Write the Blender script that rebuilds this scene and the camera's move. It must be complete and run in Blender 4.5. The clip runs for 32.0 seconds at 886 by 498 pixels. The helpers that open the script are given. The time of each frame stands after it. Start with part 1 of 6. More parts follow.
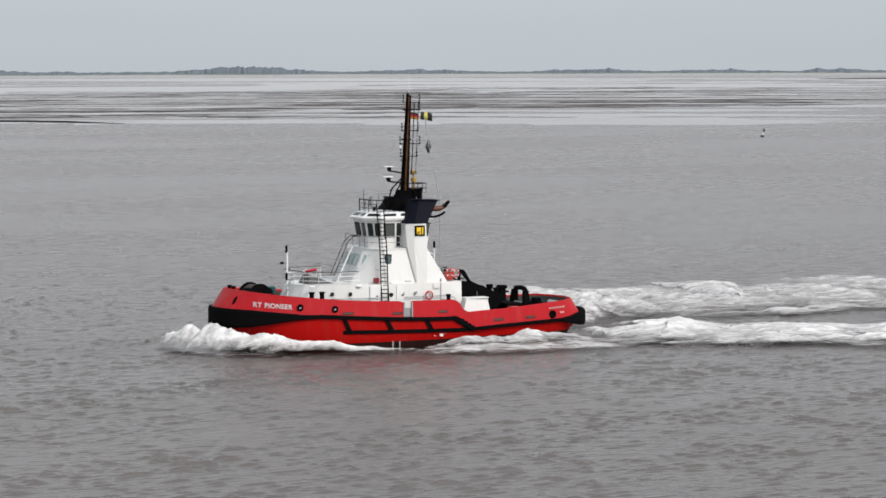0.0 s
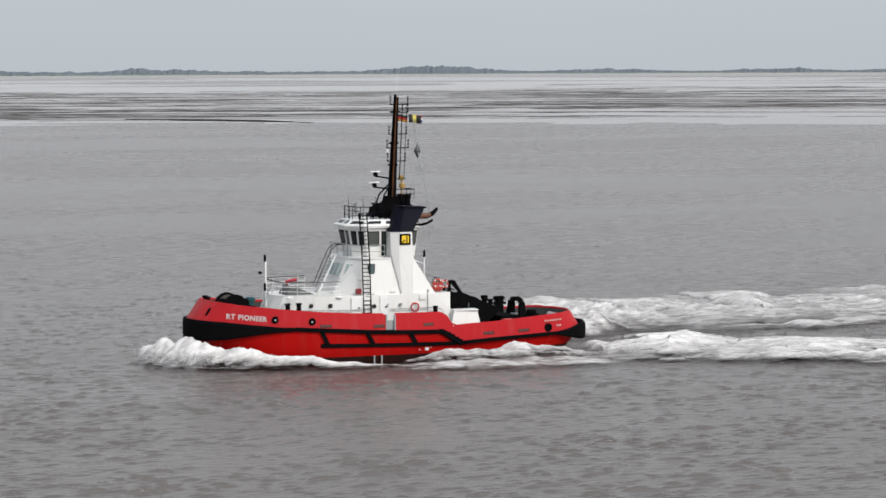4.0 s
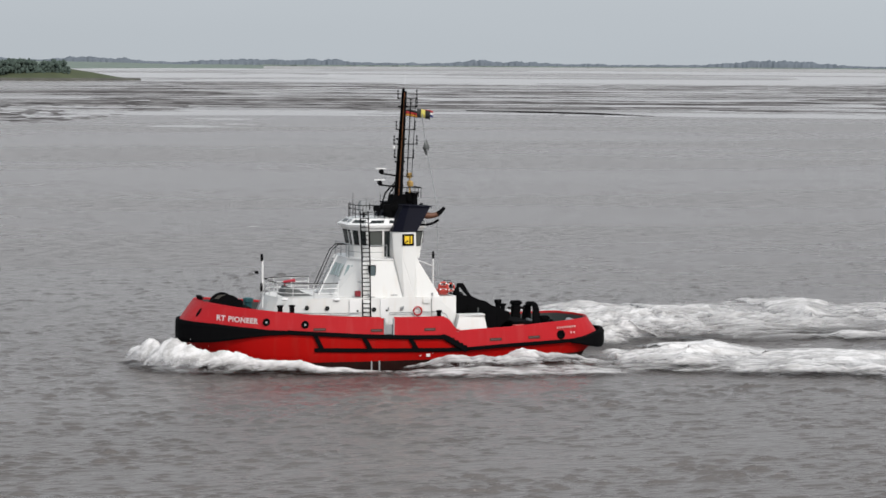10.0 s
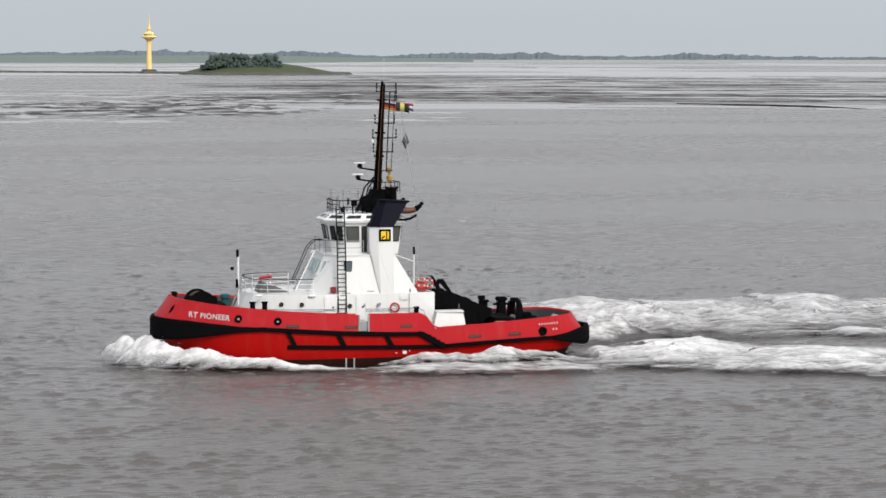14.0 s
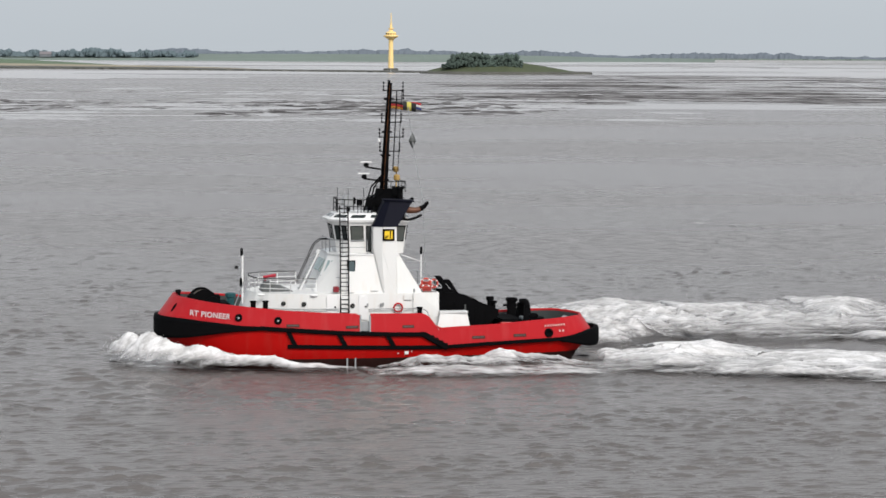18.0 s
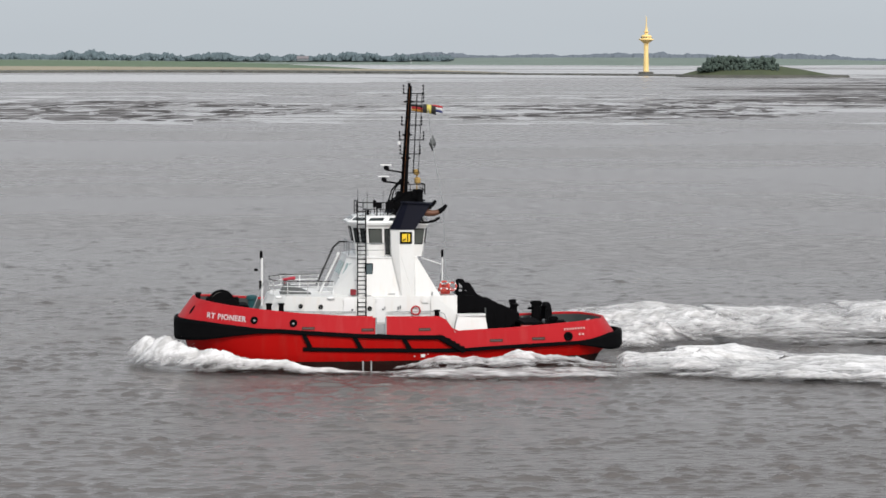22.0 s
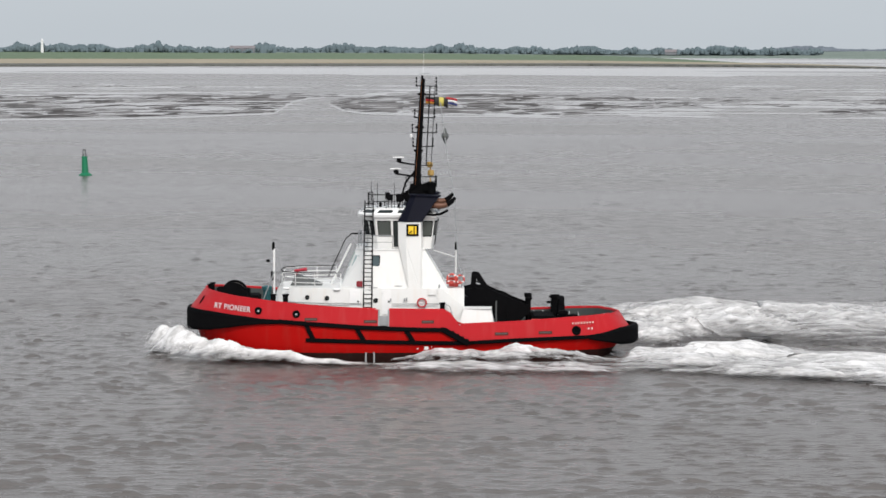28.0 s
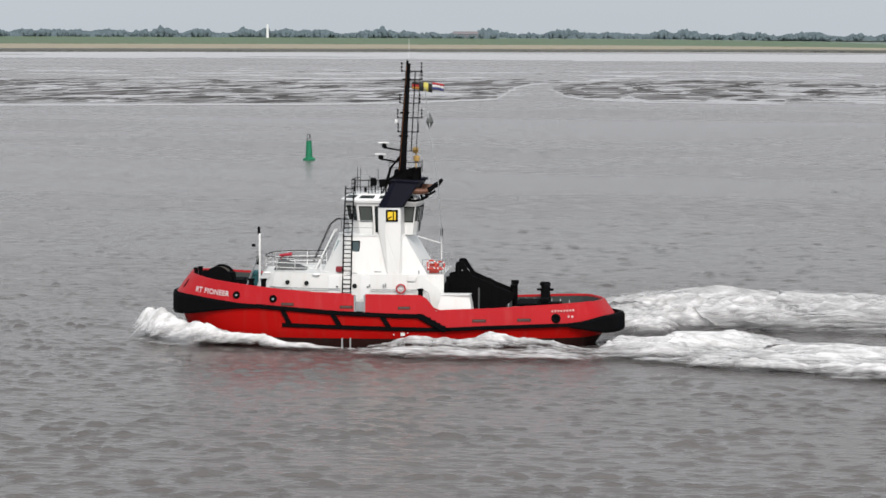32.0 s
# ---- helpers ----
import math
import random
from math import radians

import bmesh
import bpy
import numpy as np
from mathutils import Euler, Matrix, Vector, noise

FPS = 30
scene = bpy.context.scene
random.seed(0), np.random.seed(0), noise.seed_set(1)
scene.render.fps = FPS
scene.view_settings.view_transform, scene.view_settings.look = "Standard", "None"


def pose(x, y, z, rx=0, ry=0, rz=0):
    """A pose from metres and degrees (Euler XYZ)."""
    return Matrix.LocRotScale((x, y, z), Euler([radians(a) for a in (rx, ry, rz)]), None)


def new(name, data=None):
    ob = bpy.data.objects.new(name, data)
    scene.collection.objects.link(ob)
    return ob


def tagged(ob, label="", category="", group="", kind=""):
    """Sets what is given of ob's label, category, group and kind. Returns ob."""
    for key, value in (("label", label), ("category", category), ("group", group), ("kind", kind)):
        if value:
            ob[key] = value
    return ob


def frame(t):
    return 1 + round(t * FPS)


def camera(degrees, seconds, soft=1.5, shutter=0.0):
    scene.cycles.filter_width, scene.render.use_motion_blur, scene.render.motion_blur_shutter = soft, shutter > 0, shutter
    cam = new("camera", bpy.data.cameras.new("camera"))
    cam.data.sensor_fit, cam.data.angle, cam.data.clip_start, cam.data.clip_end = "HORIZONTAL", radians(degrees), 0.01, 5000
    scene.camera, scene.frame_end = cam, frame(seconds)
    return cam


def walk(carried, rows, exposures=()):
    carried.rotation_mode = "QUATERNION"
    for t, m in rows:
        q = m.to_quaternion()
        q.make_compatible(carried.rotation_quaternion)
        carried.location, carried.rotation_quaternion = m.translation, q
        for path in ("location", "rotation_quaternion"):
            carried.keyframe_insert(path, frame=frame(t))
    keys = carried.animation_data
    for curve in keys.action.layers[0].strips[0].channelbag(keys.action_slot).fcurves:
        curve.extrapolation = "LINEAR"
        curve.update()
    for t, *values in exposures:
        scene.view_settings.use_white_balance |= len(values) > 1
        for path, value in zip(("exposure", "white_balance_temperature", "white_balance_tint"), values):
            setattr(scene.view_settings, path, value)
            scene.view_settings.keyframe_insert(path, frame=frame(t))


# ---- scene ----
# ---- camera: it stands still high over the river and turns after the tug ----
EYE_HEIGHT = 22.26
TURN = [  # seconds, pan, tilt, roll in degrees
    (0, -23.820, -3.764, -0.191),
    (0.5, -23.353, -3.787, 0.072),
    (1, -22.926, -3.817, 0.111),
    (1.5, -22.470, -3.823, 0.017),
    (2, -22.070, -3.819, -0.043),
    (2.5, -21.505, -3.817, -0.149),
    (3, -20.968, -3.809, -0.096),
    (3.5, -20.481, -3.785, -0.073),
    (5.5, -18.495, -3.760, -0.557),
    (6, -17.954, -3.786, -0.315),
    (6.5, -17.455, -3.842, -0.330),
    (7, -16.961, -3.885, -0.329),
    (7.5, -16.329, -3.898, -0.254),
    (8, -15.731, -3.889, -0.185),
    (8.5, -15.043, -3.889, 0.038),
    (9, -14.421, -3.882, 0.382),
    (9.5, -13.865, -3.895, 0.295),
    (10, -13.151, -3.914, 0.370),
    (10.5, -12.601, -3.933, 0.413),
    (11, -12.068, -3.955, 0.358),
    (11.5, -11.549, -3.982, 0.179),
    (12, -11.040, -4.014, 0.068),
    (12.5, -10.562, -4.044, 0.250),
    (13, -10.046, -4.071, 0.220),
    (13.5, -9.471, -4.072, 0.020),
    (14, -8.892, -4.066, 0.116),
    (14.5, -8.292, -4.061, 0.210),
    (16.5, -6.018, -4.076, 0.377),
    (17, -5.409, -4.075, 0.345),
    (17.5, -4.680, -4.082, 0.219),
    (18, -4.035, -4.090, 0.315),
    (18.5, -3.474, -4.099, 0.448),
    (19, -2.823, -4.100, 0.282),
    (19.5, -2.168, -4.093, 0.268),
    (20, -1.511, -4.072, 0.169),
    (20.5, -0.862, -4.052, 0.213),
    (21, -0.242, -4.034, 0.356),
    (21.5, 0.510, -4.036, 0.109),
    (22, 1.133, -4.037, 0.141),
    (22.5, 1.811, -4.058, -0.036),
    (23, 2.397, -4.077, -0.007),
    (23.5, 2.984, -4.104, -0.126),
    (24, 3.562, -4.127, -0.176),
    (24.5, 4.080, -4.154, -0.036),
    (25, 4.614, -4.167, 0.175),
    (25.5, 5.277, -4.174, 0.153),
    (26, 5.971, -4.176, 0.232),
    (26.5, 6.650, -4.170, 0.240),
    (28.5, 9.150, -4.207, 0.228),
    (29, 9.696, -4.240, 0.316),
    (29.5, 10.172, -4.297, 0.299),
    (30, 10.634, -4.353, 0.426),
    (30.5, 11.096, -4.413, 0.489),
    (31, 11.684, -4.462, 0.429),
    (31.5, 12.380, -4.480, 0.370),
    (32, 13.067, -4.489, 0.250),
]
COURSE = [  # seconds, x, y, heading
    (0, 87.56, 207.06, 180.99),
    (2, 78.26, 204.54, 181.14),
    (4, 69.16, 202.69, 181.68),
    (6, 60.26, 201.40, 182.22),
    (8, 51.52, 200.60, 183.04),
    (10, 42.94, 200.20, 184.07),
    (12, 34.47, 200.08, 184.86),
    (14, 26.08, 200.17, 185.75),
    (16, 17.75, 200.37, 186.69),
    (18, 9.43, 200.57, 187.61),
    (20, 1.11, 200.69, 188.48),
    (22, -7.22, 200.63, 189.22),
    (24, -15.58, 200.30, 189.79),
    (26, -23.93, 199.60, 189.97),
    (28, -32.26, 198.45, 189.86),
    (30, -40.51, 196.74, 189.41),
    (32, -48.61, 194.37, 188.56),
]

cam = camera(17.823, 32.0, 1.6)
walk(cam, [(t, pose(0, 0, EYE_HEIGHT, 90 + tilt, 0, pan) @ pose(0, 0, 0, 0, 0, roll)) for t, pan, tilt, roll in TURN],
     [(t, e, 6500, 11) for t, e in ((0, 0.05), (3, 0.04), (6, -0.01), (8, 0.06), (9, 0.03), (10, -0.03), (12, 0.04), (14, 0.09), (20, 0.07), (24, 0.08), (29, 0.12), (32, 0.10))])

# ---- light: a bright overcast sky, with the soft sun behind the camera ----
SUN_ELEVATION, SUN_AZIMUTH = 42, 162  # azimuth clockwise from +y
world = bpy.data.worlds.new("overcast_sky")
scene.world = world
world.use_nodes = True
wn = world.node_tree.nodes
wl = world.node_tree.links
sky = wn.new("ShaderNodeTexSky")
sky.sky_type = "NISHITA"
sky.sun_disc = False
sky.sun_elevation, sky.sun_rotation = radians(SUN_ELEVATION), radians(SUN_AZIMUTH)
sky.air_density, sky.dust_density, sky.ozone_density = 1.0, 3.0, 1.0
grey = wn.new("ShaderNodeHueSaturation")
grey.inputs["Saturation"].default_value = 0.16
clouds = wn.new("ShaderNodeTexNoise")
clouds.inputs["Scale"].default_value = 2.2
clouds.inputs["Detail"].default_value = 5
cloudmap = wn.new("ShaderNodeMapping")
cloudmap.inputs["Scale"].default_value = (1, 1, 5)
coord = wn.new("ShaderNodeTexCoord")
ramp = wn.new("ShaderNodeMapRange")
ramp.inputs["To Min"].default_value, ramp.inputs["To Max"].default_value = 0.9, 1.08
cover = wn.new("ShaderNodeMix")
cover.data_type = "RGBA"
cover.inputs["Factor"].default_value = 0.72
cover.inputs["B"].default_value = (5.3, 5.83, 6.25, 1)
mul = wn.new("ShaderNodeVectorMath")
mul.operation = "SCALE"
wl.new(coord.outputs["Generated"], cloudmap.inputs["Vector"])
wl.new(cloudmap.outputs["Vector"], clouds.inputs["Vector"])
wl.new(clouds.outputs["Fac"], ramp.inputs["Value"])
wl.new(sky.outputs["Color"], grey.inputs["Color"])
wl.new(grey.outputs["Color"], cover.inputs["A"])
wl.new(cover.outputs["Result"], mul.inputs[0])
wl.new(ramp.outputs["Result"], mul.inputs["Scale"])
wl.new(mul.outputs["Vector"], wn["Background"].inputs["Color"])
wn["Background"].inputs["Strength"].default_value = 0.122

sun = new("sun", bpy.data.lights.new("sun", "SUN"))
sun.data.energy, sun.data.angle, sun.data.color = 2.7, radians(18), (1.0, 0.96, 0.9)
_d = Vector((math.sin(radians(SUN_AZIMUTH)) * math.cos(radians(SUN_ELEVATION)),
             math.cos(radians(SUN_AZIMUTH)) * math.cos(radians(SUN_ELEVATION)), math.sin(radians(SUN_ELEVATION))))
sun.rotation_euler = (-_d).to_track_quat("-Z", "Y").to_euler()


# ---- materials ----
def material(name, colour, rough=0.5, metal=0.0, vary=0.12, scale=1.5, fine=18.0, bump=0.02, dirt=None, dirt_amount=0.0, stretch=(1, 1, 1), coat=0.0, gloss=0.4, streaked=(2.2, 2.2, 0.35), dirt_from=(0.52, 0.72)):
    """A surface with stains at one scale and grain at another."""
    m = bpy.data.materials.new(name)
    m.use_nodes = True
    n, l = m.node_tree.nodes, m.node_tree.links
    b = n["Principled BSDF"]
    b.inputs["Metallic"].default_value = metal
    b.inputs["Coat Weight"].default_value = coat
    tc = n.new("ShaderNodeTexCoord")
    mp = n.new("ShaderNodeMapping")
    mp.inputs["Scale"].default_value = stretch
    l.new(tc.outputs["Object"], mp.inputs["Vector"])
    big, small = n.new("ShaderNodeTexNoise"), n.new("ShaderNodeTexNoise")
    big.inputs["Scale"].default_value, big.inputs["Detail"].default_value = scale, 6
    small.inputs["Scale"].default_value, small.inputs["Detail"].default_value = fine, 4
    for t in (big, small):
        l.new(mp.outputs["Vector"], t.inputs["Vector"])
    a = n.new("ShaderNodeMix")
    a.data_type = "RGBA"
    a.inputs["A"].default_value = (*[c * (1 - vary) for c in colour], 1)
    a.inputs["B"].default_value = (*[min(1, c * (1 + vary)) for c in colour], 1)
    l.new(big.outputs["Fac"], a.inputs["Factor"])
    out = a.outputs["Result"]
    if dirt:
        r = n.new("ShaderNodeMapRange")
        r.inputs["From Min"].default_value, r.inputs["From Max"].default_value = dirt_from
        r.inputs["To Max"].default_value = dirt_amount
        streak = n.new("ShaderNodeTexNoise")
        streak.inputs["Scale"].default_value, streak.inputs["Detail"].default_value = scale * 1.7, 8
        sm = n.new("ShaderNodeMapping")
        sm.inputs["Scale"].default_value = streaked
        l.new(tc.outputs["Object"], sm.inputs["Vector"])
        l.new(sm.outputs["Vector"], streak.inputs["Vector"])
        l.new(streak.outputs["Fac"], r.inputs["Value"])
        d = n.new("ShaderNodeMix")
        d.data_type = "RGBA"
        d.inputs["B"].default_value = (*dirt, 1)
        l.new(out, d.inputs["A"])
        l.new(r.outputs["Result"], d.inputs["Factor"])
        out = d.outputs["Result"]
    l.new(out, b.inputs["Base Color"])
    rr = n.new("ShaderNodeMapRange")
    rr.inputs["To Min"].default_value, rr.inputs["To Max"].default_value = max(0.02, rough - 0.1), min(1, rough + 0.1)
    l.new(small.outputs["Fac"], rr.inputs["Value"])
    l.new(rr.outputs["Result"], b.inputs["Roughness"])
    if bump:
        bp = n.new("ShaderNodeBump")
        bp.inputs["Strength"].default_value, bp.inputs["Distance"].default_value = 0.5, bump
        l.new(small.outputs["Fac"], bp.inputs["Height"])
        l.new(bp.outputs["Normal"], b.inputs["Normal"])
    b.inputs["Specular IOR Level"].default_value = gloss
    return m


def glass_material(name, colour):
    m = bpy.data.materials.new(name)
    m.use_nodes = True
    b = m.node_tree.nodes["Principled BSDF"]
    b.inputs["Base Color"].default_value = (*colour, 1)
    b.inputs["Roughness"].default_value = 0.04
    b.inputs["IOR"].default_value = 1.5
    return m


def water_material():
    """Silty river water: dark brown-grey body, ripples at several sizes, calmer and rougher streaks."""
    m = bpy.data.materials.new("river_water")
    m.use_nodes = True
    n, l = m.node_tree.nodes, m.node_tree.links
    n.remove(n["Principled BSDF"])
    silt, shine, mixed, fres = n.new("ShaderNodeBsdfDiffuse"), n.new("ShaderNodeBsdfGlossy"), n.new("ShaderNodeMixShader"), n.new("ShaderNodeFresnel")
    shine.inputs["Color"].default_value = (0.735, 0.698, 0.682, 1)
    fres.inputs["IOR"].default_value = 1.42
    l.new(fres.outputs["Fac"], mixed.inputs[0])
    l.new(silt.outputs["BSDF"], mixed.inputs[1])
    l.new(shine.outputs["BSDF"], mixed.inputs[2])
    l.new(mixed.outputs["Shader"], n["Material Output"].inputs["Surface"])
    tc = n.new("ShaderNodeTexCoord")

    def noise_at(scale, stretch, detail=5, rough=0.55, turn=7):
        mp, t = n.new("ShaderNodeMapping"), n.new("ShaderNodeTexNoise")
        mp.inputs["Scale"].default_value = stretch
        mp.inputs["Rotation"].default_value = (0, 0, radians(turn))
        t.inputs["Scale"].default_value, t.inputs["Detail"].default_value, t.inputs["Roughness"].default_value = scale, detail, rough
        l.new(tc.outputs["Object"], mp.inputs["Vector"])
        l.new(mp.outputs["Vector"], t.inputs["Vector"])
        return t.outputs["Fac"]

    def ranged(value, a, b_, c, d):
        r = n.new("ShaderNodeMapRange")
        for k, v in zip(("From Min", "From Max", "To Min", "To Max"), (a, b_, c, d)):
            r.inputs[k].default_value = v
        l.new(value, r.inputs["Value"])
        return r.outputs["Result"]

    streaks = noise_at(0.011, (0.4, 1, 1), 6, 0.6)
    patches = noise_at(0.05, (0.6, 1, 1), 4)
    body = n.new("ShaderNodeMix")
    body.data_type = "RGBA"
    body.inputs["A"].default_value = (0.114, 0.106, 0.103, 1)
    body.inputs["B"].default_value = (0.130, 0.121, 0.118, 1)
    l.new(ranged(patches, 0.35, 0.65, 0, 1), body.inputs["Factor"])
    l.new(body.outputs["Result"], silt.inputs["Color"])
    l.new(ranged(streaks, 0.34, 0.62, 0.20, 0.32), shine.inputs["Roughness"])
    ripple = noise_at(3.0, (0.45, 1, 1), 4, 0.6)
    chop = noise_at(0.95, (0.38, 1, 1), 4, 0.62, -5)
    crests = ranged(chop, 0.5, 0.72, 0, 1.6)
    add = n.new("ShaderNodeMath")
    add.operation = "MULTIPLY_ADD"
    add.inputs[1].default_value = 1.2
    l.new(crests, add.inputs[0])
    l.new(ranged(ripple, 0, 1, 0, 0.55), add.inputs[2])
    bp = n.new("ShaderNodeBump")
    bp.inputs["Distance"].default_value = 0.13
    l.new(ranged(streaks, 0.40, 0.6, 0.16, 0.47), bp.inputs["Strength"])
    l.new(add.outputs["Value"], bp.inputs["Height"])
    for node in (silt, shine, fres):
        l.new(bp.outputs["Normal"], node.inputs["Normal"])
    return m


def pool_material():
    """Calm shallow water over silt: hardly a ripple, so that it mirrors the low sky."""
    m = bpy.data.materials.new("calm_shallow_water")
    m.use_nodes = True
    n, l = m.node_tree.nodes, m.node_tree.links
    n.remove(n["Principled BSDF"])
    silt, shine, mixed, fres = n.new("ShaderNodeBsdfDiffuse"), n.new("ShaderNodeBsdfGlossy"), n.new("ShaderNodeMixShader"), n.new("ShaderNodeFresnel")
    silt.inputs["Color"].default_value = (0.12, 0.112, 0.11, 1)
    shine.inputs["Color"].default_value = (0.95, 0.905, 0.885, 1)
    shine.inputs["Roughness"].default_value = 0.2
    fres.inputs["IOR"].default_value = 1.33
    tc, t, bp = n.new("ShaderNodeTexCoord"), n.new("ShaderNodeTexNoise"), n.new("ShaderNodeBump")
    t.inputs["Scale"].default_value, t.inputs["Detail"].default_value = 0.25, 4
    bp.inputs["Strength"].default_value, bp.inputs["Distance"].default_value = 0.15, 0.12
    l.new(tc.outputs["Object"], t.inputs["Vector"])
    l.new(t.outputs["Fac"], bp.inputs["Height"])
    for node in (silt, shine, fres):
        l.new(bp.outputs["Normal"], node.inputs["Normal"])
    l.new(fres.outputs["Fac"], mixed.inputs[0])
    l.new(silt.outputs["BSDF"], mixed.inputs[1])
    l.new(shine.outputs["BSDF"], mixed.inputs[2])
    l.new(mixed.outputs["Shader"], n["Material Output"].inputs["Surface"])
    return m


def foam_material():
    """Torn white foam: holes show the water under it, more of them where the foam attribute is low."""
    m = bpy.data.materials.new("foam")
    m.use_nodes = True
    n, l = m.node_tree.nodes, m.node_tree.links
    b = n["Principled BSDF"]
    b.inputs["Roughness"].default_value = 0.75
    tc, at = n.new("ShaderNodeTexCoord"), n.new("ShaderNodeAttribute")
    at.attribute_name = "foam"
    mp = n.new("ShaderNodeMapping")
    mp.inputs["Scale"].default_value = (0.26, 1.05, 1)
    l.new(tc.outputs["Object"], mp.inputs["Vector"])
    t, t2 = n.new("ShaderNodeTexNoise"), n.new("ShaderNodeTexNoise")
    t.inputs["Scale"].default_value, t.inputs["Detail"].default_value, t.inputs["Roughness"].default_value = 1.5, 9, 0.72
    t2.inputs["Scale"].default_value, t2.inputs["Detail"].default_value, t2.inputs["Roughness"].default_value = 1.7, 9, 0.66
    l.new(mp.outputs["Vector"], t.inputs["Vector"])
    l.new(mp.outputs["Vector"], t2.inputs["Vector"])
    s = n.new("ShaderNodeMath")
    s.operation = "ADD"
    l.new(at.outputs["Fac"], s.inputs[0])
    l.new(t.outputs["Fac"], s.inputs[1])
    r = n.new("ShaderNodeMapRange")
    r.inputs["From Min"].default_value, r.inputs["From Max"].default_value = 0.94, 1.42
    l.new(s.outputs["Value"], r.inputs["Value"])
    l.new(r.outputs["Result"], b.inputs["Alpha"])
    c = n.new("ShaderNodeMix")
    c.data_type = "RGBA"
    # A is a shadow tone, coloured into the hollows of the foam
    c.inputs["A"].default_value = (0.48, 0.47, 0.465, 1)
    c.inputs["B"].default_value = (0.73, 0.72, 0.725, 1)
    cr = n.new("ShaderNodeMapRange")
    cr.inputs["From Min"].default_value, cr.inputs["From Max"].default_value = 0.40, 0.57
    l.new(t2.outputs["Fac"], cr.inputs["Value"])
    l.new(cr.outputs["Result"], c.inputs["Factor"])
    l.new(c.outputs["Result"], b.inputs["Base Color"])
    bp = n.new("ShaderNodeBump")
    bp.inputs["Strength"].default_value, bp.inputs["Distance"].default_value = 0.25, 0.08
    l.new(t2.outputs["Fac"], bp.inputs["Height"])
    l.new(bp.outputs["Normal"], b.inputs["Normal"])
    return m


WATER = water_material()
FOAM = foam_material()
SPRAY = material("spray_white", (0.85, 0.85, 0.84), 0.6, vary=0.05, bump=0)
RED_TOP = material("red_bulwark_paint", (0.405, 0.010, 0.015), 0.5, gloss=0.2, vary=0.1, scale=0.6, dirt=(0.42, 0.05, 0.05), dirt_amount=0.35)
RED_HULL = material("red_hull_paint", (0.36, 0.003, 0.002), 0.55, gloss=0.1, vary=0.12, scale=0.5, dirt=(0.30, 0.02, 0.015), dirt_amount=0.4)
BOOT = material("dark_boot_top", (0.02, 0.007, 0.006), 0.6, gloss=0.08, vary=0.3, scale=1.2, dirt=(0.02, 0.015, 0.012), dirt_amount=0.7)
RUBBER = material("black_rubber", (0.004, 0.004, 0.0045), 0.85, gloss=0.03, vary=0.25, scale=2.0, bump=0.03)
BLACK = material("black_paint", (0.004, 0.004, 0.0045), 0.85, gloss=0.03, vary=0.3, scale=2.5)
NAVY = material("dark_navy_paint", (0.0035, 0.004, 0.010), 0.6, gloss=0.08, vary=0.25, scale=1.2)
WHITE = material("white_paint", (0.69, 0.69, 0.68), 0.38, vary=0.03, scale=0.8, dirt=(0.62, 0.55, 0.47), dirt_amount=0.28)
WHITE_CLEAN = material("clean_white_paint", (0.74, 0.74, 0.74), 0.35, vary=0.03)
GREY = material("grey_metal_paint", (0.28, 0.29, 0.30), 0.5, vary=0.2)
DECK = material("dark_deck_paint", (0.075, 0.08, 0.08), 0.7, vary=0.25, scale=1.0)
INNER = material("dark_green_grey_bulwark_inside", (0.04, 0.048, 0.047), 0.6, vary=0.25)
STEEL = material("galvanised_steel", (0.45, 0.46, 0.47), 0.42, 0.6, vary=0.2)
PORT_RED = material("dull_red_grey_port", (0.10, 0.035, 0.03), 0.7, gloss=0.05, vary=0.2)
RUST = material("orange_brown_mast_paint", (0.24, 0.085, 0.026), 0.65, gloss=0.2, vary=0.3, scale=1.5, dirt=(0.10, 0.04, 0.02), dirt_amount=0.6)
COPPER = material("heat_browned_exhaust_steel", (0.12, 0.052, 0.03), 0.5, 0.2, vary=0.3, scale=2.0)
OCHRE = material("ochre_lamp_housing", (0.36, 0.23, 0.07), 0.6, vary=0.2)
YELLOW = material("yellow_paint", (0.78, 0.52, 0.02), 0.5, vary=0.08)
ORANGE = material("orange_red_float", (0.50, 0.055, 0.04), 0.5, vary=0.15)
REDBOX = material("dark_red_paint", (0.20, 0.012, 0.02), 0.45, vary=0.2)
TEAL = material("dark_teal_paint", (0.02, 0.09, 0.10), 0.5, vary=0.2)
GLASS = glass_material("dark_window_glass", (0.015, 0.02, 0.02))
GLASS_PALE = glass_material("pale_window_glass", (0.06, 0.068, 0.062))
GLASS_LIGHT = glass_material("light_front_glass", (0.30, 0.385, 0.385))
GREEN_BUOY = material("green_buoy_paint", (0.002, 0.15, 0.070), 0.5, vary=0.2, scale=1.5, dirt=(0.05, 0.10, 0.06), dirt_amount=0.4)
# tower yellow with the paling by haze put into the colour
TOWER_YELLOW = material("haze_paled_tower_yellow", (0.88, 0.64, 0.27), 0.6, vary=0.08, scale=0.15, fine=1.0, bump=0.01)
MUD = material("wet_mud", (0.185, 0.179, 0.181), 0.9, gloss=0.0, streaked=(0.75, 0.26, 1), dirt_from=(0.44, 0.56), vary=0.35, scale=0.06, fine=0.5, bump=0.12, dirt=(0.068, 0.064, 0.064), dirt_amount=0.92, stretch=(1, 0.4, 1))
DARK_MUD = material("black_mud", (0.03, 0.028, 0.028), 0.9, gloss=0.0, vary=0.4, scale=0.05, fine=0.4, bump=0.1)
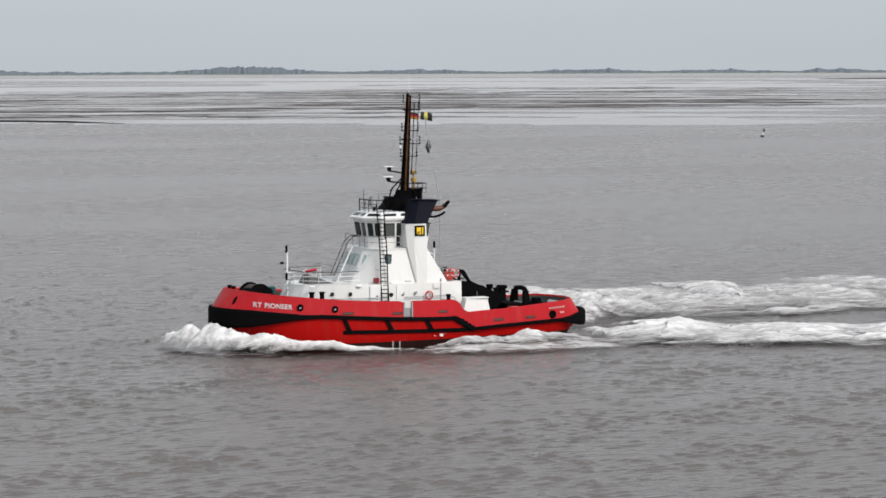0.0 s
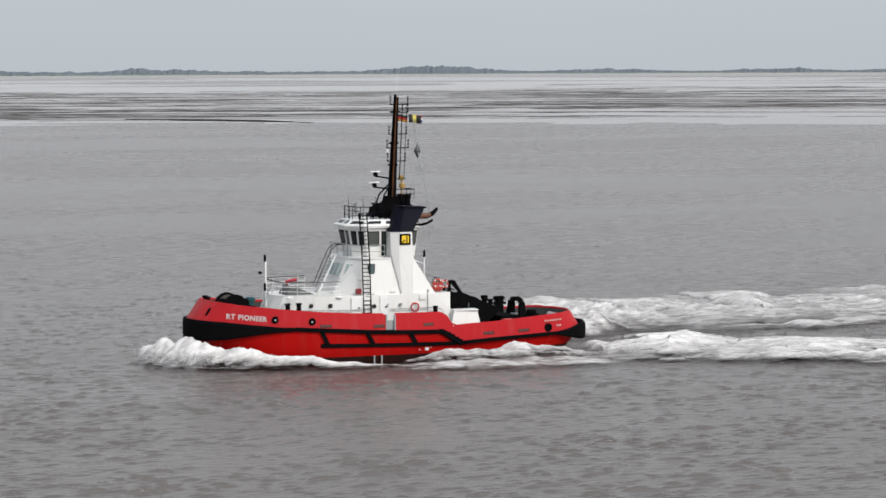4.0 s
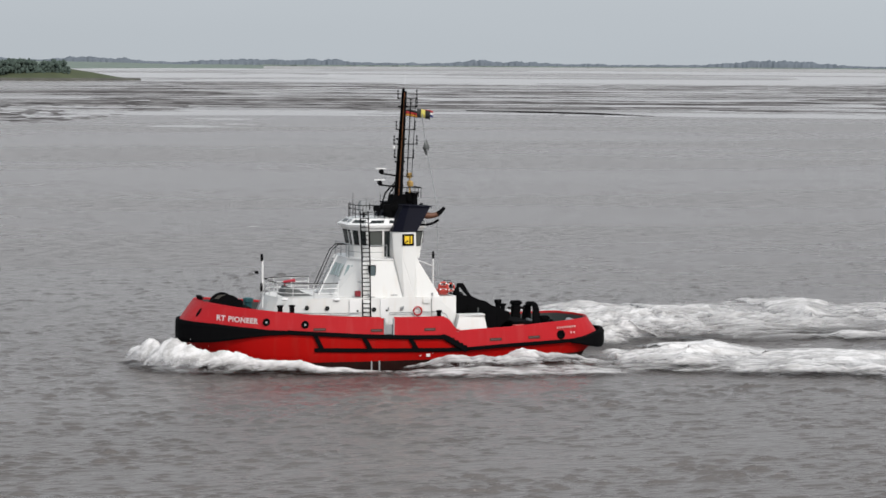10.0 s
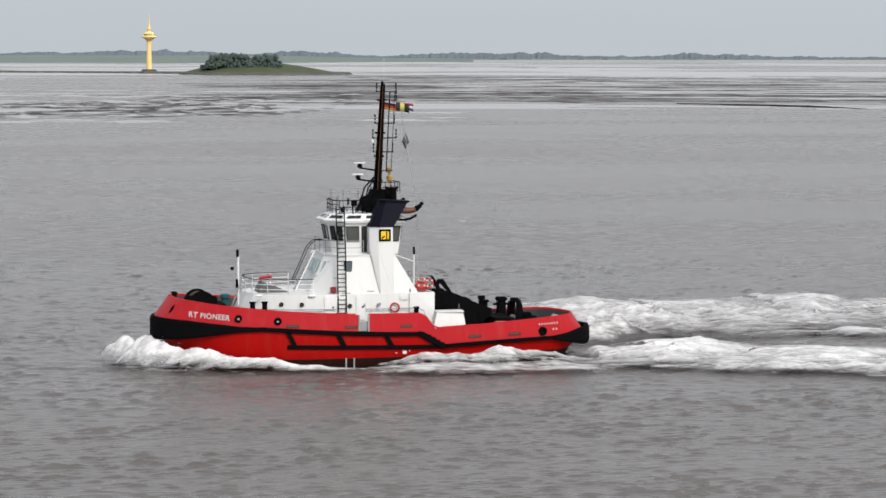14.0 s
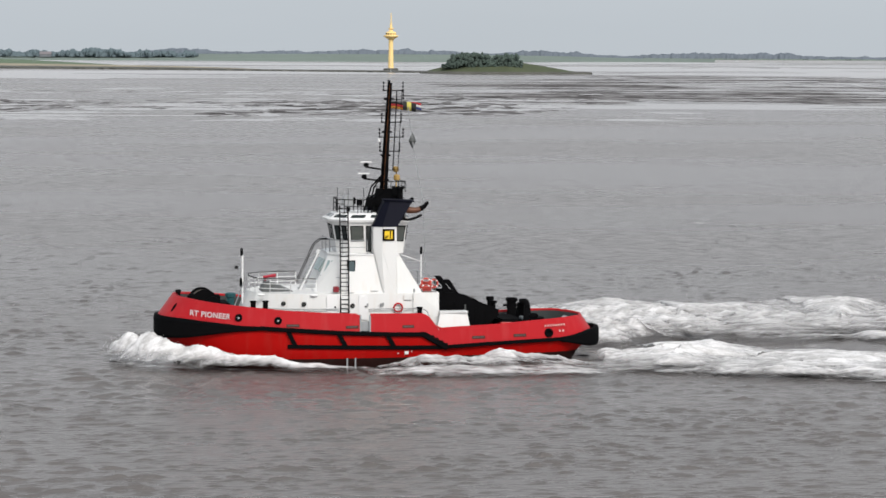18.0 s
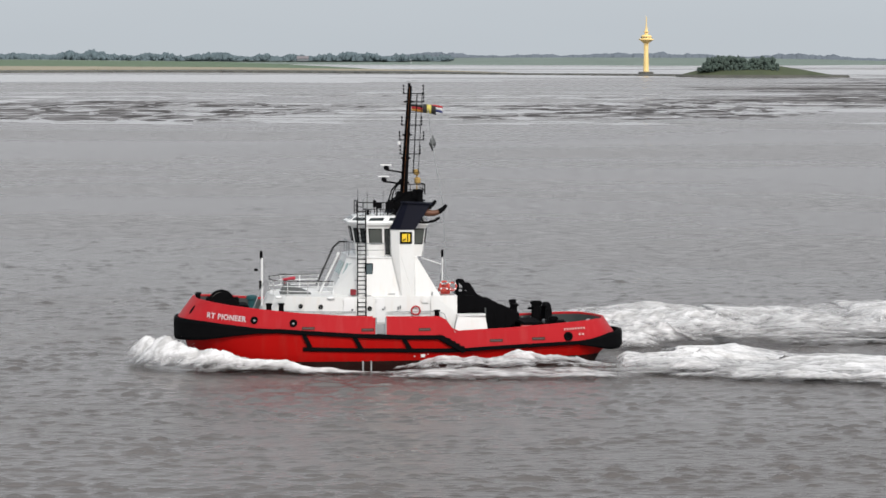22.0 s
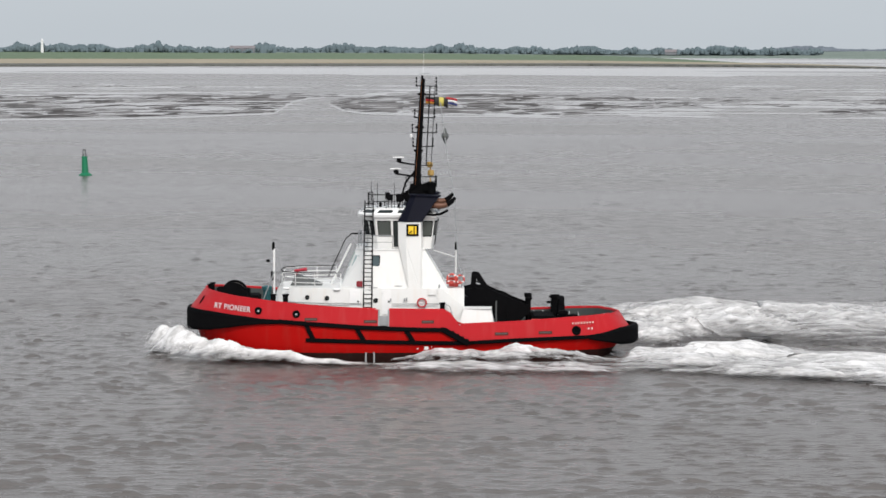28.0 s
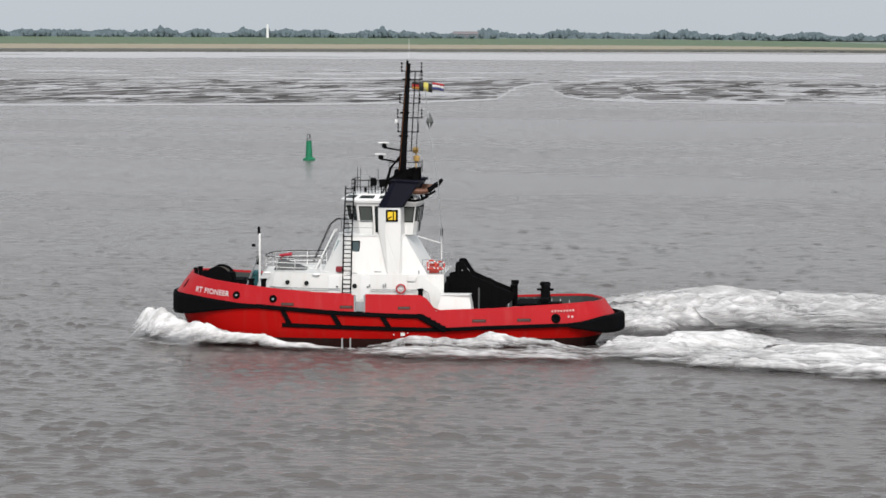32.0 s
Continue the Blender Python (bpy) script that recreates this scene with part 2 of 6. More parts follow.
SAND = material("pale_reed_bank", (0.30, 0.26, 0.19), 0.85, vary=0.25, scale=0.02, fine=0.3, bump=0.1)
STONE = material("dark_stone_bank", (0.085, 0.085, 0.075), 0.8, vary=0.35, scale=0.1, fine=1.0, bump=0.2)
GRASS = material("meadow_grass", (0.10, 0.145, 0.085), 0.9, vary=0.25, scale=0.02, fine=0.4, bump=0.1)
# meadow green with aerial haze painted into its base colour
HAZED_FAR_GRASS = material("haze_tinted_far_grass", (0.152, 0.190, 0.165), 0.9, vary=0.2, scale=0.01, fine=0.2, bump=0.1)
# the haze of distance is put into these leaves as blue-grey colour
HAZY = material("haze_tinted_far_leaves", (0.135, 0.157, 0.184), 0.95, gloss=0.1, vary=0.2, scale=0.02, fine=0.3, bump=0.1)
POOL = pool_material()
WATER_SLOPE = material("water_grey_slope", (0.30, 0.28, 0.27), 0.3, vary=0.15, scale=0.005, fine=0.2, bump=0.02)
# bluish because the haze before the wood is coloured into the leaves
LEAVES = material("haze_tinted_tree_leaves", (0.113, 0.147, 0.162), 0.95, gloss=0.05, vary=0.3, scale=0.05, fine=0.6, bump=0.2)
ISLE_GRASS = material("rough_island_grass", (0.062, 0.075, 0.04), 0.9, vary=0.35, scale=0.06, fine=0.5, bump=0.2)
# dark leaf green, lightened in the colour to stand for thin haze
ISLE_LEAVES = material("haze_tinted_island_leaves", (0.05, 0.072, 0.06), 0.9, vary=0.45, scale=0.1, fine=0.8, bump=0.2)


# ---- helpers for building ----
tug = None  # the tugboat, built further down
TURNED = ("bow_winch", "rope_coil", "winch_drum")  # parts with a pose of their own


def swept(x, y):
    """The tug's plan: what lies towards the sides stands a little further forward."""
    return 1.006 * x + 0.082 * abs(y)


def part(name, bm, mat, parent=None, label="", smooth=False):
    me = bpy.data.meshes.new(name)
    if parent and tug in (parent, parent.parent) and name not in TURNED:
        for v in bm.verts:
            v.co.x = swept(v.co.x, v.co.y)
    bm.normal_update()
    bm.to_mesh(me)
    bm.free()
    if smooth:
        for p in me.polygons:
            p.use_smooth = True
    me.materials.append(mat)
    ob = new(name, me)
    if parent:
        ob.parent = parent
    if label:
        ob["label"] = label
    return ob


def arrays(name, verts, faces, mat, parent=None, label="", smooth=True):
    me = bpy.data.meshes.new(name)
    me.from_pydata([tuple(v) for v in verts], [], [tuple(f) for f in faces])
    me.update()
    if smooth:
        me.polygons.foreach_set("use_smooth", [True] * len(me.polygons))
    me.materials.append(mat)
    ob = new(name, me)
    if parent:
        ob.parent = parent
    if label:
        ob["label"] = label
    return ob


def B():
    return bmesh.new()


def box(bm, x0, x1, y0, y1, z0, z1, bevel=0.0):
    r = bmesh.ops.create_cube(bm, size=1, matrix=Matrix.Translation(((x0 + x1) / 2, (y0 + y1) / 2, (z0 + z1) / 2)) @ Matrix.Diagonal((abs(x1 - x0), abs(y1 - y0), abs(z1 - z0), 1)))
    if bevel:
        es = list({e for v in r["verts"] for e in v.link_edges})
        bmesh.ops.bevel(bm, geom=es, offset=bevel, segments=2, affect="EDGES")
    return bm


def tube(bm, p, q, r, n=8, r2=None):
    p, q = Vector(p), Vector(q)
    d = q - p
    if d.length < 1e-6:
        return bm
    m = Matrix.Translation((p + q) / 2) @ d.to_track_quat("Z", "Y").to_matrix().to_4x4()
    bmesh.ops.create_cone(bm, cap_ends=True, segments=n, radius1=r, radius2=r if r2 is None else r2, depth=d.length, matrix=m)
    return bm


def pipe(bm, pts, r, n=8):
    for a, b in zip(pts, pts[1:]):
        tube(bm, a, b, r, n)
    return bm


def ball(bm, c, r, sub=2, scale=(1, 1, 1)):
    bmesh.ops.create_icosphere(bm, subdivisions=sub, radius=r, matrix=Matrix.Translation(c) @ Matrix.Diagonal((*scale, 1)))
    return bm


def ring(bm, c, normal, R, r, n=20, k=8):
    q = Vector(normal).to_track_quat("Z", "Y").to_matrix().to_4x4()
    m = Matrix.Translation(c) @ q
    vs = [[bm.verts.new(m @ Vector(((R + r * math.cos(b)) * math.cos(a), (R + r * math.cos(b)) * math.sin(a), r * math.sin(b))))
           for b in [2 * math.pi * j / k for j in range(k)]] for a in [2 * math.pi * i / n for i in range(n)]]
    for i in range(n):
        for j in range(k):
            bm.faces.new((vs[i][j], vs[(i + 1) % n][j], vs[(i + 1) % n][(j + 1) % k], vs[i][(j + 1) % k]))
    return bm


def prism(bm, lower, upper):
    """A closed solid between two loops of the same number of points."""
    a, b = [bm.verts.new(p) for p in lower], [bm.verts.new(p) for p in upper]
    n = len(a)
    for i in range(n):
        bm.faces.new((a[i], a[(i + 1) % n], b[(i + 1) % n], b[i]))
    bm.faces.new(list(reversed(a)))
    bm.faces.new(b)
    bmesh.ops.recalc_face_normals(bm, faces=bm.faces)
    return bm


def mirrored(loop):
    """A plan from its port half, bow to stern."""
    return loop + [(x, -y) for x, y in reversed(loop) if abs(y) > 1e-6]


def plan(loop, z):
    return [(x, y, z(x, y) if callable(z) else z) for x, y in loop]


def thing(name, label, category, group="", kind=""):
    return tagged(new(name), label, category, group, kind)


def lerp(a, b, t):
    return a + (b - a) * t


def table(x, xs, ys):
    return float(np.interp(x, xs, ys))


# ---- the river: one sheet out to the horizon, its swell fading with distance ----
def swell(x, y):
    """Wind chop: short-crested wavelets with steep fronts towards the near shore, higher in gusts; shifts along x, y and z in metres."""
    rng = np.random.default_rng(4)

    def field(count, shortest, longest, heading, spread):
        f = np.zeros_like(x)
        for _ in range(count):
            length = shortest * (longest / shortest) ** rng.random()
            a = radians(heading) + rng.normal(0, spread)
            f += np.sin(2 * math.pi / length * (x * math.cos(a) + y * math.sin(a)) + rng.random() * 6.283)
        return f / f.std()

    gust = np.exp(0.24 * field(14, 5.0, 40.0, 90, 0.9))
    g = 0.9 * field(56, 0.5, 1.2, 95, 0.26) + 0.25 * field(14, 2.0, 5.0, 84, 0.3)
    peak = np.maximum(0.0, g - 0.7)
    dz = gust * (SLOPE * g + CREST * peak ** 1.15)
    dy = -0.45 * gust * CREST * peak ** 1.3 - 0.4 * SLOPE * g
    return 0.15 * dy, dy, dz


SLOPE, CREST = 0.010, 0.046  # heights in metres of the low waves and of the steep crests on them


def polar(az, r):
    """The place at a bearing (degrees, to the left of +y) and a distance."""
    return -r * math.sin(radians(az)), r * math.cos(radians(az))


RIVER = []  # the sheet of waves, which drifts


def build_water():
    az = np.radians(np.linspace(-34.5, 24, 1020))
    dip = np.r_[np.linspace(1 / 130.0, 1 / 420.0, 860), np.linspace(1 / 420.0, 1 / 4990.0, 220)[1:]]
    r = 1 / dip
    A, R = np.meshgrid(az, r)
    X, Y = -R * np.sin(A), R * np.cos(A)
    fade = np.clip(1.25 - R / 700, 0.0, 1.0)
    dx, dy, dz = swell(X, Y)
    X, Y, Z = X + dx * fade, Y + dy * fade, dz * fade
    n, m = A.shape
    idx = np.arange(n * m).reshape(n, m)
    quads = np.stack([idx[:-1, :-1], idx[:-1, 1:], idx[1:, 1:], idx[1:, :-1]], -1).reshape(-1, 4)[:, ::-1]
    me = bpy.data.meshes.new("water")
    me.vertices.add(n * m)
    me.vertices.foreach_set("co", np.stack([X, Y, Z], -1).astype(np.float32).ravel())
    me.loops.add(quads.size)
    me.loops.foreach_set("vertex_index", quads.ravel().astype(np.int32))
    me.polygons.add(len(quads))
    me.polygons.foreach_set("loop_start", np.arange(0, quads.size, 4, dtype=np.int32))
    me.update(calc_edges=True)
    me.polygons.foreach_set("use_smooth", [True] * len(quads))
    me.materials.append(WATER)
    ob = new("water", me)
    RIVER.append(ob)
    tagged(ob, "wide grey-brown choppy tidal river under an overcast sky", "water", kind="structure")
    # the rest of the river, all round the camera
    bm = B()
    inner = [polar(a, 134) for a in np.linspace(-36, 26, 60)]
    v0 = bm.verts.new((0, 0, -0.35))
    angles = list(np.linspace(25.9, 324.1, 40))
    vs = [bm.verts.new((*polar(a, 4950), -0.35)) for a in angles]
    for a, b in zip(vs, vs[1:]):
        bm.faces.new((v0, a, b))
    vi = [bm.verts.new((x, y, -0.35)) for x, y in inner]
    for a, b in zip(vi, vi[1:]):
        bm.faces.new((v0, a, b))
    bmesh.ops.recalc_face_normals(bm, faces=bm.faces)
    if bm.faces[:][0].normal.z < 0:
        bmesh.ops.reverse_faces(bm, faces=bm.faces)
    tagged(part("water", bm, WATER), "grey-brown river water around the viewpoint", "water", kind="structure")


build_water()


# ---- banks, mud flats and the far shore ----
def strip(name, label, category, edge, mat, thick=1.0):
    """A low bank: rows of (bearing, near distance, far distance, near height, far height)."""
    rng = random.Random(len(edge) + int(edge[0][1]))
    fine = []
    for a, b in zip(edge, edge[1:]):
        k = max(2, int(abs(b[0] - a[0]) / 0.12))
        fine += [tuple(lerp(u, v, i / k) for u, v in zip(a, b)) for i in range(k)]
    fine.append(edge[-1])
    rows = []
    for az, r0, r1, z0, z1 in fine:
        j = rng.uniform(-0.0012, 0.0012) * r0
        rows.append([(*polar(az, r0 + j), -0.5), (*polar(az, r0 + j + 1), z0 + rng.uniform(-0.1, 0.1) * z0),
                     (*polar(az, (r0 + r1) / 2), (z0 + z1) / 2 + rng.uniform(-0.05, 0.1) * z1), (*polar(az, r1), z1), (*polar(az, r1 + 2), -0.5)])
    verts = [p for row in rows for p in row]
    faces = [(i * 5 + j, i * 5 + j + 1, i * 5 + j + 6, i * 5 + j + 5) for i in range(len(rows) - 1) for j in range(4)]
    ob = arrays(name, verts, faces, mat, smooth=False)
    return tagged(ob, label, category, kind="structure")


def mud_streaks(name, label, az0, az1, r0, r1, count, seed, size=(8, 60), rag=0.18, depth=(5, 14), mat=None, level=(0.06, 0.22), category="mud flat"):
    """Long ragged patches on the shallows: mud laid bare by the tide, or calm water."""
    rng = random.Random(seed)
    verts, faces = [], []
    for _ in range(count):
        az, r = rng.uniform(az0, az1), rng.uniform(r0, r1)
        half = rng.uniform(*size) * rng.random() ** 0.7 + 2
        deep = rng.uniform(*depth)
        x, y = polar(az, r)
        ca, sa = math.cos(radians(az + rng.uniform(-3, 3))), math.sin(radians(az))
        base = len(verts)
        z = rng.uniform(*level)
        k = 18
        for i in range(k):
            a = 2 * math.pi * i / k
            q = 1 + rng.uniform(-rag, rag) * 2
            u, v = half * math.cos(a) * q, deep * math.sin(a) * q
            verts.append((x + u * ca - v * sa, y + u * sa + v * ca, z - 0.25))
        for i in range(k):
            vx, vy, _ = verts[base + i]
            verts.append((x + (vx - x) * 0.86, y + (vy - y) * 0.86, z))
        for i in range(k):
            j = (i + 1) % k
            faces.append((base + i, base + j, base + k + j, base + k + i))
        faces.append(tuple(base + k + i for i in range(k)))
    ob = arrays(name, verts, faces, mat or MUD, smooth=False)
    return tagged(ob, label, category, kind="stuff")


def ground_noise(az, r, sx, sr, seed, octaves=4):
    """Layered noise over the flat; sx and sr are its sizes across and along the line of sight, in metres."""
    return np.array([[noise.fractal(Vector((a * 0.01745 * q / sx, q / sr, seed)), 0.9, 2.1, octaves) for a in az] for q in r])


def mud_relief(name, label, az0, az1, r0, r1, level, seed):
    """A tidal flat as one low uneven sheet; the water stands in its hollows."""
    az = np.linspace(az0, az1, int((az1 - az0) / 0.028))
    r = 1 / np.linspace(1 / r0, 1 / r1, 170)
    A, R = np.meshgrid(az, r)
    big, small = ground_noise(az, r, 70, 110, seed, 3), ground_noise(az, r, 13, 36, seed + 5, 4)
    runnels = np.abs(ground_noise(az, r, 17, 52, seed + 11, 3))
    Z = np.vectorize(level)(A, R) + 0.03 + 0.06 * big + 0.15 * small - 0.30 * np.exp(-(runnels / 0.09) ** 2) + 0.06 * np.sin(2 * math.pi * (R / 60 + 1.9 * big + 0.6 * A))
    Z = np.clip(Z, -0.3, 0.3)
    n, m = A.shape
    idx = np.arange(n * m).reshape(n, m)
    quads = np.stack([idx[:-1, :-1], idx[:-1, 1:], idx[1:, 1:], idx[1:, :-1]], -1).reshape(-1, 4)[:, ::-1]
    top = np.maximum.reduce([Z.ravel()[quads[:, k]] for k in range(4)])
    ob = arrays(name, np.stack([-R * np.sin(np.radians(A)), R * np.cos(np.radians(A)), Z], -1).reshape(-1, 3).tolist(), quads[top > -0.12].tolist(), MUD)
    return tagged(ob, label, "mud flat", kind="structure")


def ramp_up(v, a, b):
    return max(0.0, min(1.0, (v - a) / (b - a)))


def east_flat(az, r):
    """The flat before the spit: an uneven edge to the river, thinning out to the far side."""
    edge = table(az, [-9, -6.5, -5.4, -3.9, -2.3, -0.4, 0, 1.3, 2.4, 3.2, 5, 6.2, 7.6, 9.0, 9.3, 9.6, 10.2, 10.6, 10.9], [1250, 1000, 890, 925, 860, 950, 860, 885, 980, 960, 865, 845, 855, 858, 930, 872, 890, 930, 1030])
    back = table(az, [-9, -6, -3, 0, 3, 6, 9, 9.9, 10.9], [1330, 1330, 1230, 1150, 1130, 1200, 1230, 1170, 1045])
    body = min(ramp_up(r, edge - 6, edge + 25), ramp_up(back + 60, r, r + 90)) * ramp_up(10.95 - az, 0, 0.1)
    thin = table(az, [-9, -5.6, -5, -1, 0.2, 2.4, 4, 6, 10], [-0.06, -0.02, 0.03, 0.03, -0.05, -0.07, -0.02, 0.02, 0.06])
    far = 0.20 * math.exp(-((r - 1330 - 12 * az) / 30) ** 2) * (az > -8)
    return -0.26 + 0.26 * body + thin * body + far


def west_flat(az, r):
    """The flat beyond the creek, its edge drawing back towards the creek's mouth."""
    edge = table(az, [10.3, 11.3, 11.6, 11.9, 12.0, 14, 16.1, 19, 23], [1150, 1120, 1060, 930, 885, 838, 820, 815, 810])
    body = min(ramp_up(r, edge - 5, edge + 25), ramp_up(1290, r, r + 120)) * ramp_up(az, 10.2, 10.8)
    far = 0.18 * math.exp(-((r - 1400) / 40) ** 2)
    return -0.26 + 0.29 * body + far


mud_relief("mudflat", "wet dark grey mud flat laid bare at low tide", -9, 11, 830, 1460, east_flat, 3.3)
mud_relief("mudflat", "wet dark grey mud flat beyond a winding creek", 10.2, 23, 795, 1480, west_flat, 8.8)
mud_streaks("mudflat", "long thin streaks of mud in the shallows", -24, -6, 1150, 2300, 170, 13, (15, 130), 0.25, (4, 20))
mud_streaks("mudflat", "long thin streaks of mud in the shallows", -31, -22, 1400, 2600, 80, 14, (15, 130), 0.25, (5, 24))
mud_streaks("shallows", "pale calm water standing among the mud flats", -9, 10.5, 850, 1500, 200, 41, (6, 40), 0.3, (5, 18), POOL, (0.05, 0.08), "shallows")
mud_streaks("shallows", "pale calm water standing on the flat beyond the creek", 12.0, 23, 850, 1500, 125, 45, (6, 40), 0.3, (5, 18), POOL, (0.05, 0.08), "shallows")
mud_streaks("shallows", "wide pale calm water before the reed bank", 4, 32, 2000, 2400, 34, 44, (120, 420), 0.25, (50, 170), POOL, (0.05, 0.08), "shallows")
strip("shallows", "pale line of calm water along the winding edge of the mud", "shallows",
      [(az, e - 15, e + 5, 0.085, 0.095) for az, e in ((10.95, 1128), (11.3, 1112), (11.6, 1052), (11.78, 965), (11.9, 915), (12.0, 880), (13, 856), (14, 832), (16.1, 814), (19, 809), (22.5, 804))], POOL)
strip("shallows", "pale line of calm water along the creek and the mud", "shallows",
      [(az, e - 12, e + 4, 0.085, 0.095) for az, e in ((6.2, 841), (7.6, 850), (9.0, 853), (9.15, 880), (9.3, 922), (9.6, 868), (10.2, 884), (10.6, 922), (10.85, 1000), (10.95, 1050))], POOL)
mud_streaks("shallows", "pale calm streaks of water in the shallows", -32, -8, 1050, 2400, 170, 42, (20, 150), 0.25, (8, 40), POOL, (0.05, 0.08), "shallows")
mud_streaks("shallows", "wide pale calm water off the far shore", -34, 6, 2300, 4300, 60, 43, (120, 600), 0.25, (60, 260), POOL, (0.05, 0.08), "shallows")
strip("mudbank", "long dark mud bank just above the water", "mud bank",
      [(-13.6, 1140, 1152, 0.05, 0.2), (-15.0, 1112, 1124, 0.3, 0.5), (-16.3, 1085, 1095, 0.5, 0.6), (-17.4, 1062, 1066, 0.05, 0.1)], DARK_MUD)
strip("mudbank", "thin dark mud bank far out on the water", "mud bank",
      [(-31.4, 3700, 3740, 0.1, 0.4), (-33.0, 3700, 3760, 1.0, 1.2), (-36, 3700, 3760, 1.0, 1.2)], DARK_MUD)

# near bank with its reeds, running out to a thin stone spit and the island
strip("bank_foot", "dark stony foot of the river bank", "bank",
      [(-3.7, 2410, 2470, 1.2, 1.6), (-2.0, 2475, 2520, 1.1, 1.5), (-0.4, 2517, 2555, 1.1, 1.4), (1.5, 2580, 2640, 1.6, 2.2), (5.6, 2690, 2760, 1.8, 2.4),
       (9.2, 2640, 2720, 1.3, 1.9), (16.3, 2500, 2590, 1.3, 2.2), (24, 2380, 2480, 1.3, 2.2), (36, 2300, 2400, 1.3, 2.2)], STONE)
strip("reed_bank", "pale yellow reed strip along the shore", "bank",
      [(-0.3, 2560, 2580, 1.2, 1.4), (1.2, 2645, 2720, 2.0, 2.6), (3, 2680, 2800, 2.4, 3.2), (5.6, 2765, 2980, 2.5, 3.4), (9.2, 2725, 3050, 2.5, 3.6), (16.3, 2595, 3000, 2.3, 3.8), (24, 2485, 2900, 2.3, 3.8), (36, 2405, 2800, 2.3, 3.8)], SAND)
strip("meadow", "green meadow behind the reeds", "meadow",
      [(2.2, 3010, 3030, 0.2, 0.4), (4.0, 3000, 3500, 2.2, 2.8), (5.6, 2990, 4000, 3.4, 4.4), (9.2, 3055, 4200, 3.4, 5.4), (16.3, 3005, 4200, 3.9, 6.6), (24, 2905, 4200, 3.9, 6.6), (36, 2805, 4200, 3.9, 6.6)], GRASS)
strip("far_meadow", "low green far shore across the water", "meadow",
      [(-9.5, 4540, 4700, 0.3, 4.0), (-8, 4500, 4700, 0.4, 6.0), (-6.4, 4300, 4700, 0.4, 9.0), (-4.6, 4110, 4700, 0.4, 10.5), (-1.8, 4090, 4700, 0.4, 10.5), (0, 4090, 4700, 0.4, 10.0), (2, 4150, 4700, 0.6, 8.0), (5, 4150, 4800, 1.4, 6.4), (9, 4215, 4800, 5.4, 7.0), (36, 4215, 4800, 6.6, 8.0)], HAZED_FAR_GRASS)
# an added slope, coloured to read as water up to the far shore
strip("tidal_flat", "added pale slope coloured like water before the far shore", "mud flat",
      [(-46, 4560, 4690, 0.1, 4.4), (-30, 4560, 4690, 0.1, 4.4), (-18, 4560, 4690, 0.1, 4.4), (-9.5, 4560, 4690, 0.1, 3.4), (-8.5, 4560, 4600, 0.05, 0.3)], WATER_SLOPE)
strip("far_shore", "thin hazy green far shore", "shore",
      [(-46, 4700, 4850, 5.2, 6.4), (-30, 4700, 4850, 5.2, 6.4), (-18, 4700, 4850, 5.2, 6.4), (-8, 4705, 4850, 5.0, 6.4)], HAZED_FAR_GRASS)


def crown(verts, faces, c, r, h, rng):
    """One lumpy crown of leaves: an uneven egg that stands on its lower end."""
    base = len(verts)
    k, rows = 6, 3
    for j in range(rows):
        v = math.pi * (j + 0.8) / (rows + 0.6)
        for i in range(k):
            a = 2 * math.pi * (i + 0.5 * (j % 2)) / k
            q = r * math.sin(v) * rng.uniform(0.72, 1.22)
            verts.append((c[0] + q * math.cos(a), c[1] + q * math.sin(a), c[2] + h * (0.5 - 0.5 * math.cos(v)) * rng.uniform(0.88, 1.1)))
    verts.append((c[0] + rng.uniform(-0.25, 0.25) * r, c[1], c[2] + h * rng.uniform(0.96, 1.1)))
    for j in range(rows - 1):
        for i in range(k):
            faces.append((base + j * k + i, base + j * k + (i + 1) % k, base + (j + 1) * k + (i + 1) % k, base + (j + 1) * k + i))
    for i in range(k):
        faces.append((base + (rows - 1) * k + i, base + (rows - 1) * k + (i + 1) % k, base + rows * k))


def woods(name, label, az0, az1, r, ground, heights, count, seed, width=(2.5, 5.5), depth=120, mat=None):
    """A far wood: many small crowns, taller in groups, with low hedges between."""
    rng = random.Random(seed)
    verts, faces = [], []
    for _ in range(count):
        az = rng.uniform(az0, az1)
        g = noise.noise(Vector((az * 0.9, seed * 7.3, 0))) + 0.8 * noise.noise(Vector((az * 3.3, seed * 3.1, 4)))
        tall = max(0.0, min(1.0, 0.32 + 0.8 * g)) * rng.uniform(0.5, 1.0) + (0.25 if rng.random() < 0.04 else 0)
        h = heights[0] + (heights[1] - heights[0]) * tall
        x, y = polar(az, r + rng.uniform(0, depth))
        w = rng.uniform(*width) * (0.75 + 0.4 * tall)
        z = ground - 0.3
        crown(verts, faces, (x, y, z + h * 0.1), w, h * 0.9, rng)
        crown(verts, faces, (x + rng.uniform(-w, w), y - rng.uniform(0, w), z), w * rng.uniform(0.5, 0.9), h * rng.uniform(0.45, 0.75), rng)
    ob = arrays(name, verts, faces, mat or LEAVES)
    return tagged(ob, label, "trees", kind="stuff")


